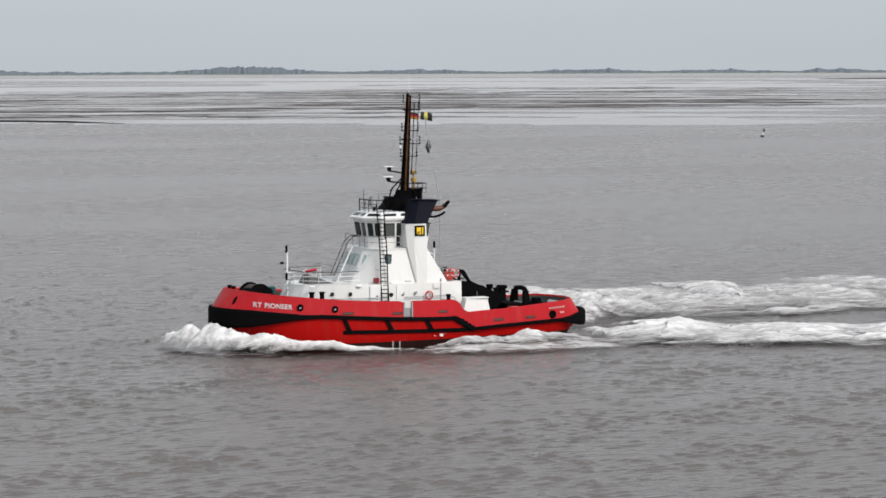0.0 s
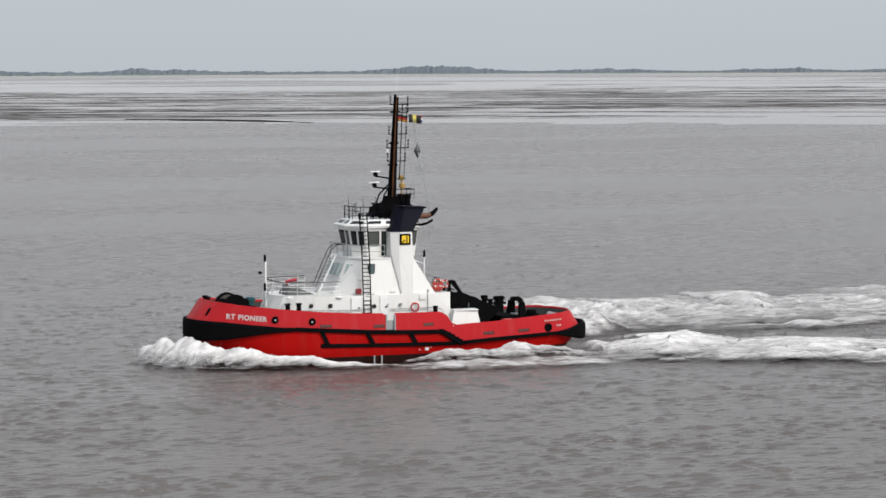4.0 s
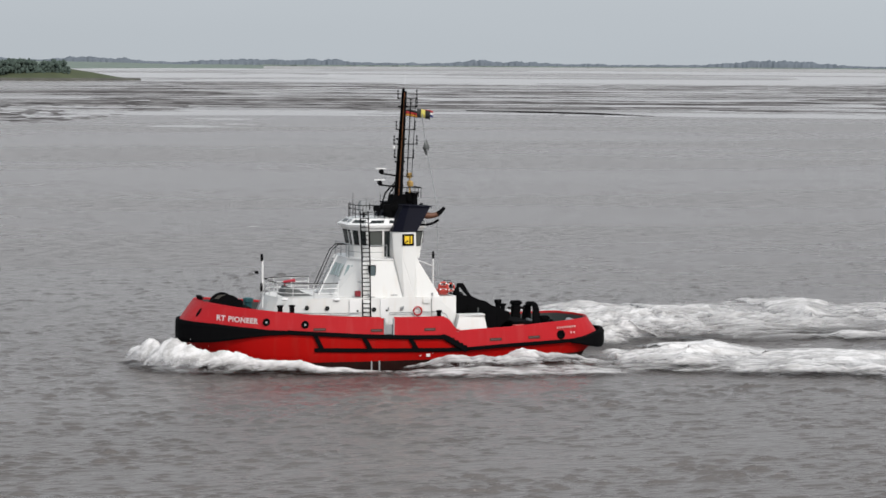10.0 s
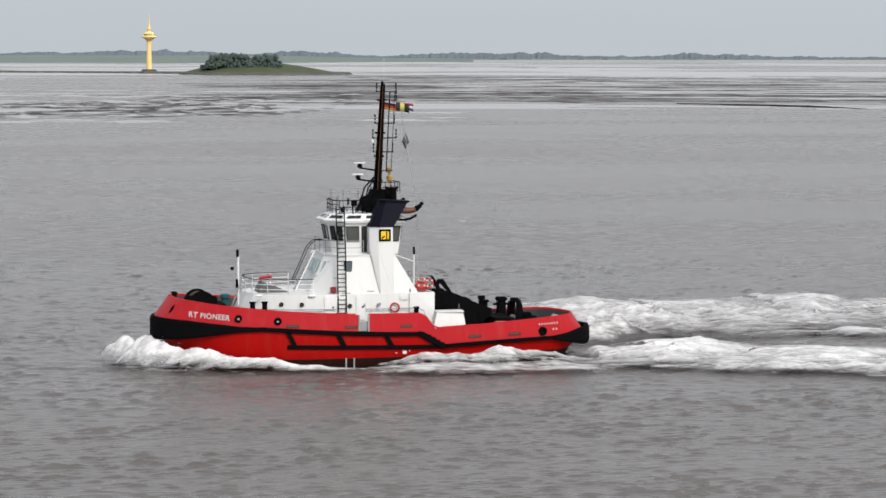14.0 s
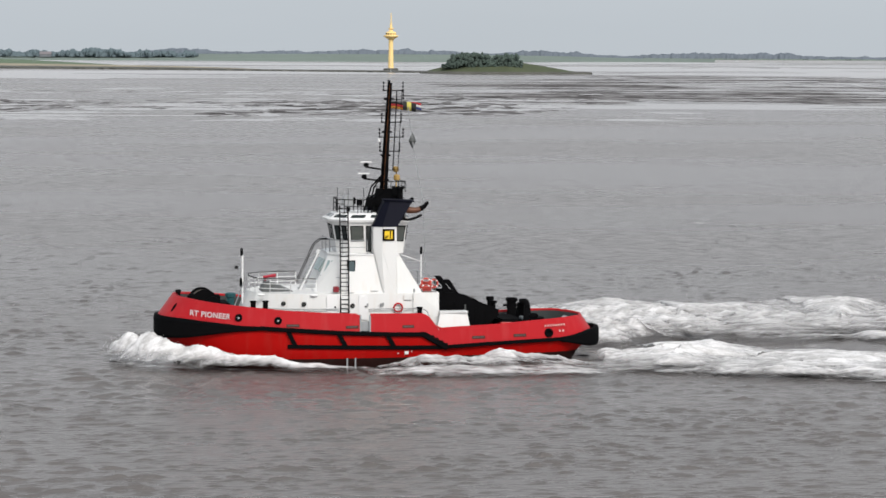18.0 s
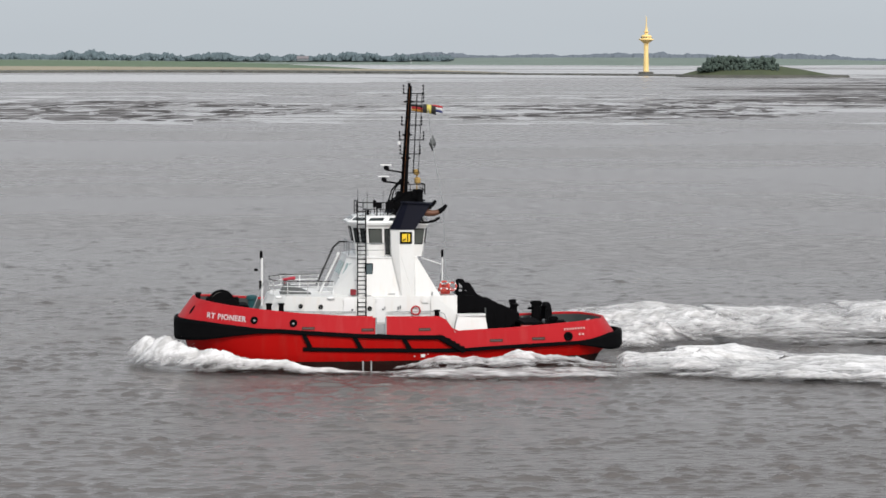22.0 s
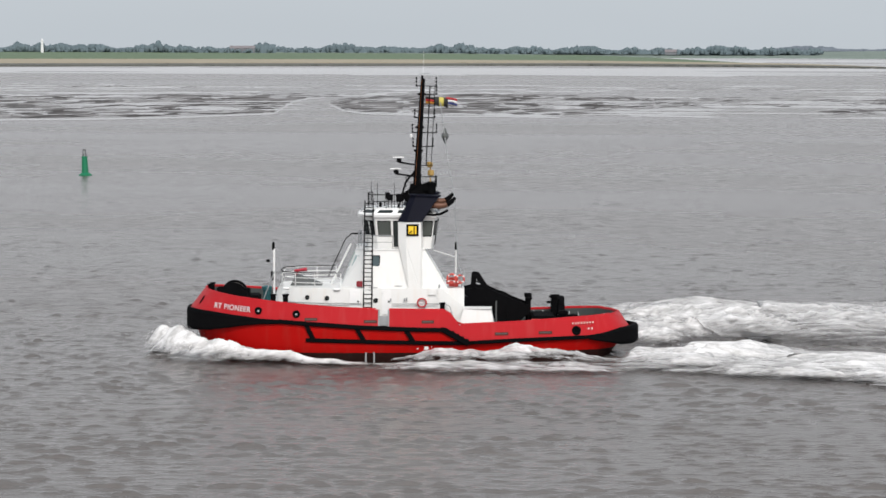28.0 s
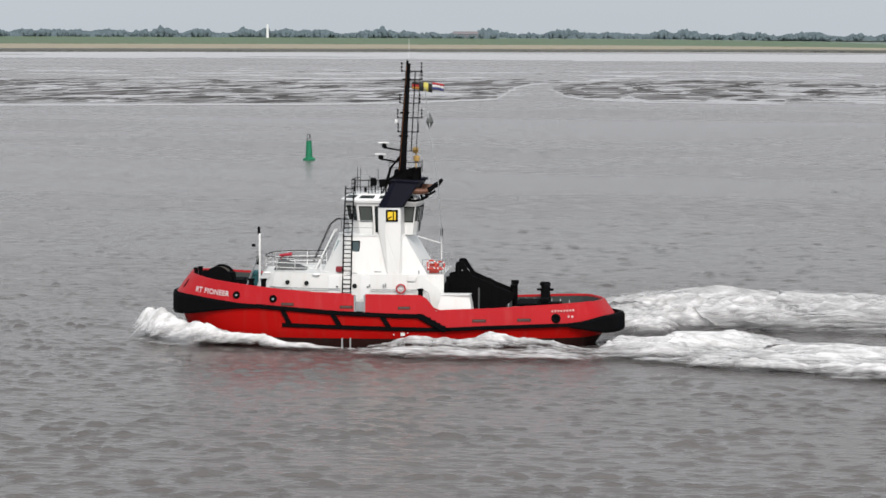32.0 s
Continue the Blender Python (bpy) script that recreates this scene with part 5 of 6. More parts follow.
# ---- funnels on both sides ----
for side in (1, -1):
    low = [(-0.05, 2.1, 5.0), (-0.15, 3.85, 4.9), (-0.95, 3.85, 4.9), (-1.15, 3.6, 5.0), (-1.15, 2.1, 5.0)]
    mid = [(0.62, 2.1, 8.0), (0.58, 3.4, 8.0), (0.0, 3.78, 8.0), (-1.05, 3.78, 8.0), (-1.08, 2.1, 8.0)]
    top = [(0.66, 2.1, 9.72), (0.62, 3.3, 9.72), (0.0, 3.74, 9.72), (-1.02, 3.74, 9.72), (-1.05, 2.1, 9.72)]
    flip = lambda pts: [(x, y * side, z) for x, y, z in pts]
    bm = B()
    loops = [[bm.verts.new(p) for p in flip(q)] for q in (low, mid, top)]
    for a, b in zip(loops, loops[1:]):
        for i in range(5):
            bm.faces.new((a[i], a[(i + 1) % 5], b[(i + 1) % 5], b[i]))
    bm.faces.new(loops[-1])
    bmesh.ops.recalc_face_normals(bm, faces=bm.faces)
    bmesh.ops.bevel(bm, geom=bm.edges[:], offset=0.04, segments=2, affect="EDGES")
    fn = part("funnel", bm, WHITE, tug, "white funnel casing")
    tip = prism(B(), flip([(0.68, 1.9, 9.70), (0.64, 3.34, 9.70), (0.0, 3.78, 9.70), (-1.06, 3.78, 9.70), (-1.08, 1.9, 9.70)]),
                flip([(-0.25, 1.5, 11.5), (-0.25, 2.8, 11.5), (-0.62, 3.2, 11.5), (-2.18, 3.2, 11.42), (-2.2, 1.5, 11.42)]))
    part("funnel_top", tip, NAVY, fn, "dark navy funnel top raked aft")
    part("funnel_cap", prism(B(), flip([(-0.15, 1.45, 11.48), (-0.15, 2.9, 11.48), (-0.6, 3.3, 11.48), (-2.3, 3.3, 11.40), (-2.3, 1.45, 11.40)]),
                             flip([(-0.15, 1.45, 11.57), (-0.15, 2.9, 11.57), (-0.6, 3.3, 11.57), (-2.3, 3.3, 11.50), (-2.3, 1.45, 11.50)])), NAVY, fn)
    # exhaust outlets curving aft
    bm = B()
    pts = [Vector((-1.3 - 0.225 * k, (2.85 - 0.01 * k) * side, 10.95 - 0.16 * math.sin(k * 0.33) + 0.024 * max(0, k - 5) ** 2)) for k in range(10)]
    loft_pipe(bm, pts[:8], [0.25, 0.25, 0.24, 0.24, 0.23, 0.21, 0.19, 0.17], 12)
    part("exhaust_pipe", bm, COPPER, fn, "heat-browned exhaust pipe curving aft", True)
    loft_pipe(bm := B(), [pts[6].lerp(pts[7], 0.6), pts[7], pts[8], pts[9] + Vector((-0.02, 0, 0.06))], [0.19, 0.185, 0.16, 0.11], 12)
    part("exhaust_tip", bm, BLACK, fn, "sooty black exhaust tip")
    part("exhaust_pipe", pipe(B(), [(-1.2, 3.0 * side, 10.2), (-1.9, 3.05 * side, 10.15), (-2.4, 3.1 * side, 10.25), (-2.85, 3.1 * side, 10.5)], 0.09, 8), BLACK, fn)
    # the yellow badge in its black square
    if side > 0:
        part("badge", box(B(), -0.86, -0.02, 3.73, 3.84, 8.72, 9.55, 0.01), BLACK, fn, "black square badge")
        part("badge_shape", box(B(), -0.72, -0.16, 3.83, 3.86, 8.86, 9.41), YELLOW, fn, "plain yellow shape on the badge")
        part("badge_bar", box(B(), -0.60, -0.52, 3.85, 3.875, 8.88, 9.4), BLACK, fn)
        part("badge_bar", prism(B(), [(-0.42, 3.85, 9.12), (-0.42, 3.85, 9.02), (-0.2, 3.85, 8.86), (-0.2, 3.85, 9.0)], [(-0.42, 3.875, 9.12), (-0.42, 3.875, 9.02), (-0.2, 3.875, 8.86), (-0.2, 3.875, 9.0)]), BLACK, fn)

# ---- top of the wheelhouse and the mast ----
part("mast_base", prism(B(), [(0.25, -0.9, 10.5), (0.25, 0.9, 10.5), (-1.5, 0.9, 10.5), (-1.5, -0.9, 10.5)], [(-0.05, -0.5, 12.2), (-0.05, 0.5, 12.2), (-1.1, 0.5, 12.2), (-1.1, -0.5, 12.2)]), BLACK, tug, "black mast base")
for i, (x, y, z, s) in enumerate(((0.1, 0.75, 11.2, 0.22), (0.3, -0.8, 11.3, 0.25), (-1.3, 0.6, 12.0, 0.3), (-1.5, -0.3, 11.9, 0.34))):
    part("equipment_box", box(B(), x - s, x + s, y - s * 0.7, y + s * 0.7, z - s, z + s, 0.05), BLACK, tug, "black equipment box by the mast")
for y in (0.75, -0.75):
    part("funnel_stub", revolve(B(), -1.55, y, [(0.22, 11.3), (0.22, 12.15), (0.28, 12.2), (0.28, 12.32)], 14), BLACK, tug, "black vent stack")
for y in (0.55, -0.55):
    part("mast_strut", pipe(B(), [(0.75, y * 1.5, 10.5), (0.28, y, 12.3), (-0.35, y * 0.4, 13.1)], 0.055, 6), BLACK, tug, "black strut of the mast")
    part("mast_strut", pipe(B(), [(0.5, y * 1.4, 11.4), (-0.6, y * 1.2, 12.15)], 0.04, 6), BLACK, tug)
railing("mast_railing", [(0.2, 1.35, 12.0), (-1.9, 1.35, 12.0), (-1.9, -1.35, 12.0)], 0.75, BLACK, 0.7, 1, 0.025)
def mast_at(z, pts):
    """A cross-section of the mast at a height: it tapers and rakes aft."""
    f = (z - 12.1) / 7.8
    k, x0 = lerp(1.0, 0.55, f), lerp(-0.5, -0.92, f)
    return [(x0 + x * k, y * k, z) for x, y in pts]


POST = [(0.28, -0.18), (0.28, 0.08), (0.0, 0.10), (0.0, -0.22)]
BACK = [(-0.05, -0.30), (0.085, 0.63), (-0.18, 0.58), (-0.26, -0.3)]
FACE = [(-0.03, -0.34), (0.11, 0.66), (0.095, 0.66), (-0.045, -0.34)]
mast = part("mast", prism(B(), mast_at(12.1, POST), mast_at(19.9, POST)), BLACK, tug, "tall black tapering mast")
part("mast_back", prism(B(), mast_at(12.1, BACK), mast_at(19.7, BACK)), BLACK, mast)
part("mast_face", prism(B(), mast_at(12.15, FACE), mast_at(19.6, FACE)), RUST, mast, "orange-brown plate of the mast")
mast_x = lambda z: lerp(-0.5, -0.92, (z - 12.1) / 7.8)
for z, fore, aft in ((19.15, 0.45, 0.95), (18.55, 0.0, 1.0), (16.9, 0.45, 0.95), (15.85, 0.55, 1.15), (14.85, 0.45, 0.95)):
    x = mast_x(z)
    part("yard", pipe(B(), [(x + fore, 0, z), (x - aft, 0, z)], 0.035, 6), BLACK, mast, "thin black yard with lamps")
    for dx in (fore, -aft):
        if abs(dx) > 0.1:
            for k in ((0, 1, 2) if z not in (15.45, 18.65) else (0,)):
                part("mast_lamp", revolve(B(), x + dx, 0, [(0.03, z - 0.04 + 0.24 * k), (0.06, z + 0.02 + 0.24 * k), (0.06, z + 0.12 + 0.24 * k), (0.03, z + 0.15 + 0.24 * k)], 8), BLACK, mast)
for z in (18.5, 16.15, 14.5, 12.75):
    x = mast_x(z)
    part("mast_bracket", box(B(), x - 0.3, x + 0.36, -0.25, 0.3, z, z + 0.13, 0.03), BLACK, mast, "black mast bracket")
part("masthead_lamp", revolve(B(), mast_x(16) + 0.62, 0.25, [(0.06, 15.5), (0.09, 15.55), (0.09, 15.7), (0.05, 15.75)], 10), WHITE_CLEAN, mast, "white masthead lamp")
for y, x0, x1, z in ((0.0, 0.85, -0.3, 13.75), (0.3, 1.05, -0.2, 12.95)):
    a = part("radar_arm", pipe(B(), [(x1, y, z - 0.2), (x0 - 0.3, y, z - 0.06), (x0, y, z - 0.02)], 0.06, 6), BLACK, mast, "black radar arm")
    part("radar_scanner", box(B(), x0 - 0.42, x0 + 0.38, y - 0.07, y + 0.07, z + 0.28, z + 0.37, 0.02), WHITE_CLEAN, a, "white radar scanner bar")
    part("radar_motor", revolve(B(), x0 - 0.05, y, [(0.18, z), (0.18, z + 0.2), (0.08, z + 0.28)], 10), BLACK, a)
for dx, w in ((0.52, 0.04), (0.88, 0.025)):
    part("signal_pole", pipe(B(), [(mast_x(19) - dx, 0.02, 19.15), (mast_x(14) - dx, 0.02, 13.5)], w, 6), BLACK, mast, "thin dark pole behind the mast")
part("signal_line", pipe(B(), [(mast_x(13.5) - 0.2, 0, 13.5), (mast_x(13.5) - 1.05, 0, 13.5)], 0.03, 5), BLACK, mast)
part("whip_antenna", pipe(B(), [(-0.93, 0.05, 19.9), (-0.95, 0.05, 21.6)], 0.01, 5), WHITE_CLEAN, mast)
part("anemometer", pipe(B(), [(-0.6, 0.1, 20.0), (-1.35, 0.1, 20.05)], 0.025, 5), GREY, mast)
part("halyard", pipe(B(), [(-2.15, 0.5, 18.0), (-2.35, 0.4, 16.4), (-2.8, 0.9, 13.5), (-3.2, 1.0, 11.3), (-3.45, 0.3, 6.1)], 0.034, 5), GREY, tug, "slack grey halyard")
# yellow-brown pods behind the mast
for x, y, z, r in ((-1.42, -0.35, 13.55, 0.2), (-1.5, -0.35, 12.95, 0.22)):
    part("lamp_pod", revolve(B(), x, y, [(r * 0.6, z - r), (r, z - r * 0.7), (r * 1.05, z + r * 0.6), (r * 0.7, z + r)], 12), OCHRE, mast, "ochre lamp pod behind the mast")
part("pod_post", pipe(B(), [(-1.46, -0.35, 11.9), (-1.46, -0.35, 13.5)], 0.05, 6), OCHRE, mast)


def flag(name, x, y, z, w, h, bands, vertical=False, label="", phase=0.0):
    """A small flag blowing aft in fixed folds, one piece for each band."""
    fl = tagged(new(name), label, "")
    fl.parent = tug
    k = len(bands)
    for i, m in enumerate(bands):
        bm = B()
        cols = []
        n = 10
        u0, u1 = (i / k, (i + 1) / k) if vertical else (0, 1)
        v0, v1 = (0, 1) if vertical else (i / k, (i + 1) / k)
        for j in range(n + 1):
            u = lerp(u0, u1, j / n)
            fold = 0.16 * u * math.sin(u * 7 + phase)
            droop = -0.16 * u * u * w
            cols.append([bm.verts.new((x - u * w, y + fold + o, z - lerp(v0, v1, q) * h + droop)) for q in (0, 1) for o in (0.006, -0.006)])
        for a, b in zip(cols, cols[1:]):
            bm.faces.new((a[0], a[2], b[2], b[0]))
            bm.faces.new((a[1], b[1], b[3], a[3]))
            bm.faces.new((a[0], b[0], b[1], a[1]))
            bm.faces.new((a[2], a[3], b[3], b[2]))
        bmesh.ops.recalc_face_normals(bm, faces=bm.faces)
        part("band", bm, m, fl, smooth=True)


CLOTH = {k: material("flag_cloth_" + k, c, 0.8, vary=0.12, scale=3) for k, c in dict(black=(0.02, 0.02, 0.02), red=(0.36, 0.025, 0.03), gold=(0.45, 0.20, 0.03), yellow=(0.48, 0.42, 0.10), white=(0.62, 0.62, 0.62), blue=(0.03, 0.04, 0.14)).items()}
flag("flag", -1.15, -0.75, 18.38, 0.95, 0.5, [CLOTH["black"], CLOTH["red"], CLOTH["gold"]], False, "black red and gold courtesy flag")
flag("flag", -1.75, 0.5, 18.40, 0.95, 0.62, [CLOTH["black"], CLOTH["yellow"], CLOTH["black"]], True, "black and yellow house flag", 1.0)
flag("flag", -2.6, -0.9, 18.34, 0.8, 0.5, [CLOTH["red"], CLOTH["white"], CLOTH["blue"]], False, "red white and blue flag", 2.2)
# black diamond day shape on the halyard
part("day_shape", revolve(B(), -2.48, 0.35, [(0.02, 15.05), (0.27, 15.6), (0.02, 16.2)], 12), DECK, tug, "dark grey diamond day shape")

# equipment on the wheelhouse roof
part("searchlight", box(B(), 1.75, 2.45, -0.25, 0.35, 10.9, 11.75, 0.08), GREY, tug, "grey searchlight housing")
part("searchlight_post", pipe(B(), [(2.1, 0.05, 10.5), (2.1, 0.05, 10.95)], 0.1, 8), BLACK, tug)
for x, y, s, z in ((1.35, 0.95, 0.2, 11.05), (0.62, 1.2, 0.27, 11.0), (1.6, -0.9, 0.24, 11.05)):
    rb = part("roof_box", box(B(), x - s, x + s, y - s, y + s, z, z + s * 2, 0.04), BLACK, tug, "black lamp box on the wheelhouse roof")
    for dx in (-0.6 * s, 0.6 * s):
        part("leg", pipe(B(), [(x + dx, y, 10.5), (x + dx, y, z + 0.05)], 0.03, 6), BLACK, rb)
for x, y in ((1.05, 0.9), (2.7, -0.6), (2.2, 1.4)):
    part("whip_antenna", pipe(B(), [(x, y, 10.5), (x, y, 12.3)], 0.02, 5), BLACK, tug)
# fore mast with its lamps
part("fore_mast", pipe(B(), [(9.6, 0.25, 4.1), (9.6, 0.25, 7.55)], 0.075, 8), WHITE_CLEAN, tug, "white pole mast on the fore deck")
part("fore_lamp", revolve(B(), 9.65, 0.25, [(0.08, 7.5), (0.1, 7.58), (0.1, 7.98), (0.05, 8.05)], 10), BLACK, tug, "black signal lamp")
part("fore_lamp", box(B(), 9.9, 10.15, 0.1, 0.35, 6.6, 6.8, 0.03), BLACK, tug)
part("lamp_arm", pipe(B(), [(9.6, 0.25, 6.7), (10.0, 0.25, 6.7)], 0.03, 6), GREY, tug)
for y in (1.15, 1.6):
    part("fore_ladder_stile", pipe(B(), [(9.45, y, 6.0), (10.35, y, 3.7)], 0.025, 6), GREY, tug, "grey stile of the steep fore ladder")
for k in range(8):
    part("fore_ladder_rung", tube(B(), (10.28 - 0.105 * k, 1.15, 3.9 + 0.268 * k), (10.28 - 0.105 * k, 1.6, 3.9 + 0.268 * k), 0.03, 6), GREY, tug)
part("fore_lamp", box(B(), 9.62, 9.8, 0.35, 0.52, 5.35, 5.95, 0.03), BLACK, tug)
# aft pole mast
part("aft_mast", pipe(B(), [(-3.3, -0.4, 5.0), (-3.3, -0.4, 7.5)], 0.05, 6), WHITE_CLEAN, tug, "white pole mast aft")
part("aft_lamp", revolve(B(), -3.3, -0.4, [(0.07, 7.45), (0.09, 7.52), (0.09, 7.92), (0.05, 7.98)], 10), BLACK, tug, "black signal lamp")
part("mast_stay", pipe(B(), [(-3.2, -0.4, 6.95), (-1.7, 0.6, 7.5)], 0.04, 6), WHITE_CLEAN, tug)
# things on the fore deck roof
part("fire_monitor", pipe(B(), [(8.0, 0.5, 5.05), (8.0, 0.5, 5.9), (7.75, 0.5, 6.05)], 0.06, 8), REDBOX, tug, "dark red fire monitor")
part("railing_top", pipe(B(), [(4.6, 3.3, 6.07), (6.4, 3.45, 6.07), (7.8, 2.85, 6.07), (8.8, 1.9, 6.07), (9.1, 0.2, 6.07), (8.8, -1.9, 6.07), (7.8, -2.85, 6.07), (5.0, -3.5, 6.07)], 0.038, 6), BLACK, tug, "black top rail of the fore railing")
part("monitor_head", tube(B(), (8.15, 0.5, 6.02), (7.25, 0.5, 6.12), 0.07, 10, 0.13), material("red_nozzle_paint", (0.36, 0.012, 0.03), 0.4), tug, "red nozzle of the fire monitor")
part("skylight", prism(B(), [(8.3, -0.6, 5.05), (8.3, 1.6, 5.05), (6.1, 1.6, 5.05), (6.1, -0.6, 5.05)], [(8.0, -0.4, 5.75), (8.0, 1.4, 5.75), (7.2, 1.2, 5.5), (7.2, -0.2, 5.5)]), DECK, tug, "dark sloping deck hatch")
part("hose_box", box(B(), 3.05, 3.45, 3.5, 3.9, 5.15, 5.55, 0.04), REDBOX, tug, "dark red hose box")
for x in (8.35, 4.7):
    y = 3.0 if x > 8 else 3.95
    part("deck_light", ball(B(), (x + 0.1, y + 0.05, 4.98), 0.14, 2, (2.0, 0.8, 0.8)), WHITE_CLEAN, tug, "bright white deck lamp", True)
# bow winch
drum = part("bow_winch", revolve(B(), 0, 0, [(0.95, -1.15), (0.95, -1.0), (0.62, -0.98), (0.62, 0.98), (0.95, 1.0), (0.95, 1.15)], 28), RUBBER, tug, "big black bow winch drum")
part("winch_gear", box(B(), 10.5, 11.5, -1.3, 1.3, 3.3, 4.3, 0.1), BLACK, tug, "black winch gearbox")
part("winch_brake", tube(B(), (11.75, 1.55, 4.3), (11.75, 1.95, 4.3), 0.5, 16), BLACK, tug, "round black brake drum")
drum.matrix_basis = pose(12.5, 0.55, 4.32, 90, 0, 0)
part("winch_frame", box(B(), 11.3, 13.2, -1.4, 2.1, 3.45, 4.2, 0.05), BLACK, tug, "black winch frame")
part("winch_motor", box(B(), 11.2, 11.85, 0.6, 1.5, 3.5, 4.85, 0.08), BLACK, tug)
part("winch_brake", box(B(), 12.9, 13.5, 0.9, 1.5, 3.7, 4.95, 0.1), BLACK, tug)
part("rope_coil", revolve(B(), 0, 0, [(0.64, -0.95), (0.8, -0.8), (0.82, 0), (0.8, 0.8), (0.64, 0.95)], 24), material("dark_rope", (0.05, 0.04, 0.03), 0.9, vary=0.4, scale=6), drum)
part("vent_post", revolve(B(), 10.05, -1.8, [(0.28, 3.3), (0.28, 4.4), (0.38, 4.45), (0.38, 4.68), (0.2, 4.75)], 12), TEAL, tug, "dark teal ventilator")
for x, y in ((14.1, 0.4), (13.95, -0.8)):
    part("bow_bitt", revolve(B(), x, y, [(0.14, 3.8), (0.14, 4.95), (0.2, 4.97), (0.2, 5.07)], 12), BLACK, tug, "black bow bitt")

# ---- aft deck ----
def plate(y0, y1, prof):
    return prism(B(), [(x, y0, z) for x, z in prof], [(x, y1, z) for x, z in prof])


winch = part("towing_winch", plate(-1.35, 1.35, [(-4.0, 1.7), (-4.0, 4.55), (-5.6, 4.5), (-7.2, 3.9), (-8.3, 3.45), (-8.3, 3.0), (-7.7, 2.4), (-7.7, 1.7)]), BLACK, tug, "black towing winch housing")
for y in (1.5, -1.65):
    part("winch_cheek", plate(y, y + 0.15, [(-3.85, 1.7), (-3.85, 4.72), (-4.5, 4.88), (-5.68, 4.84), (-7.2, 4.16), (-8.62, 3.6), (-8.64, 3.2), (-7.95, 2.61), (-7.9, 1.7)]), BLACK, winch, "black winch side plate")
    part("winch_bracket", plate(y, y + 0.15, [(-4.5, 4.8), (-4.56, 5.70), (-4.66, 5.80), (-4.78, 5.80), (-4.74, 4.8)]), BLACK, winch, "upright of a black bracket")
    part("winch_bracket", plate(y, y + 0.15, [(-4.76, 5.80), (-5.05, 5.78), (-5.18, 5.6), (-5.7, 4.8), (-5.4, 4.8), (-4.76, 5.55)]), BLACK, winch)
    part("bracket_web", plate(y + 0.03, y + 0.12, [(-4.70, 5.20), (-5.06, 5.08), (-5.10, 4.98), (-4.70, 5.08)]), BLACK, winch)
    for k in range(4):
        part("plate_rib", plate(y - 0.02, y + 0.2, [(-5.4 - 0.75 * k, 1.8), (-5.4 - 0.75 * k, 4.2 - 0.22 * k), (-5.5 - 0.75 * k, 4.2 - 0.22 * k), (-5.5 - 0.75 * k, 1.8)]), DECK if k == 1 else BLACK, winch)
part("winch_brake", revolve(B(), -8.45, 0.2, [(0.16, 3.3), (0.16, 3.9), (0.26, 3.95), (0.26, 4.1)], 12), BLACK, winch)
part("winch_drum", revolve(B(), 0, 0, [(1.1, -1.3), (1.1, -1.1), (0.8, -1.08), (0.8, 1.08), (1.1, 1.1), (1.1, 1.3)], 24), BLACK, winch).matrix_basis = pose(-6.35, 0.1, 3.4, 90, 0, 0)
part("machinery_box", box(B(), -4.3, -3.3, -2.6, 3.4, 1.7, 4.4, 0.06), BLACK, tug, "dark machinery under the platform")
for k in range(4):
    part("machinery_pipe", pipe(B(), [(-3.35 - 0.2 * k, 3.46, 4.85), (-3.6 - 0.12 * k, 3.5, 3.9)], 0.05, 6), GREY, tug)
part("tow_post", revolve(B(), -8.53, -1.0, [(0.2, 1.8), (0.2, 4.0), (0.27, 4.05), (0.27, 4.3)], 12), BLACK, tug, "black towing post")
staple = part("towing_staple", box(B(), -11.2, -10.4, -1.7, 1.7, 1.8, 2.5, 0.1), BLACK, tug, "heavy black towing arch across the aft deck")
for y in (1.3, -1.3):
    part("staple_post", prism(B(), [(-11.12, y - 0.3, 1.9), (-10.48, y - 0.3, 1.9), (-10.48, y + 0.3, 1.9), (-11.12, y + 0.3, 1.9)], [(-11.0, y * 0.75 - 0.2, 3.85), (-10.6, y * 0.75 - 0.2, 3.85), (-10.6, y * 0.75 + 0.2, 3.85), (-11.0, y * 0.75 + 0.2, 3.85)]), BLACK, staple, "black post of the arch")
part("staple_beam", loft_pipe(B(), [(-10.8, 1.15, 3.6), (-10.8, 0.85, 3.95), (-10.8, 0, 4.02), (-10.8, -0.85, 3.95), (-10.8, -1.15, 3.6)], [0.2] * 5, 10), BLACK, staple, "black pipe beam of the arch", True)
part("staple_roller", tube(B(), (-10.8, -1.1, 2.75), (-10.8, 1.1, 2.75), 0.15, 12), GREY, staple)
for x, y, w, z in ((-10.75, -3.0, 0.30, 4.02), (-10.95, 2.9, 0.26, 3.42)):
    bt = part("tow_bitt", box(B(), x - w, x + w, y - 0.25, y + 0.25, 1.9, z - 0.3, 0.06), BLACK, tug, "black square towing bitt")
    part("bitt_head", box(B(), x - w - 0.08, x + w + 0.08, y - 0.33, y + 0.33, z - 0.32, z, 0.08), BLACK, bt)
    part("bitt_bar", tube(B(), (x - w - 0.3, y, z - 0.55), (x + w + 0.3, y, z - 0.55), 0.09, 10), BLACK, bt)
part("tow_gear", box(B(), -10.4, -8.8, -2.2, 1.8, 1.75, 2.9, 0.1), BLACK, tug, "black towing gear")
part("tow_gear", box(B(), -12.0, -11.0, 0.8, 2.0, 1.9, 3.0, 0.1), BLACK, tug)
part("deck_patch", box(B(), -9.6, -8.6, 2.2, 3.6, 1.8, 2.75, 0.1), ORANGE, tug, "red deck box")
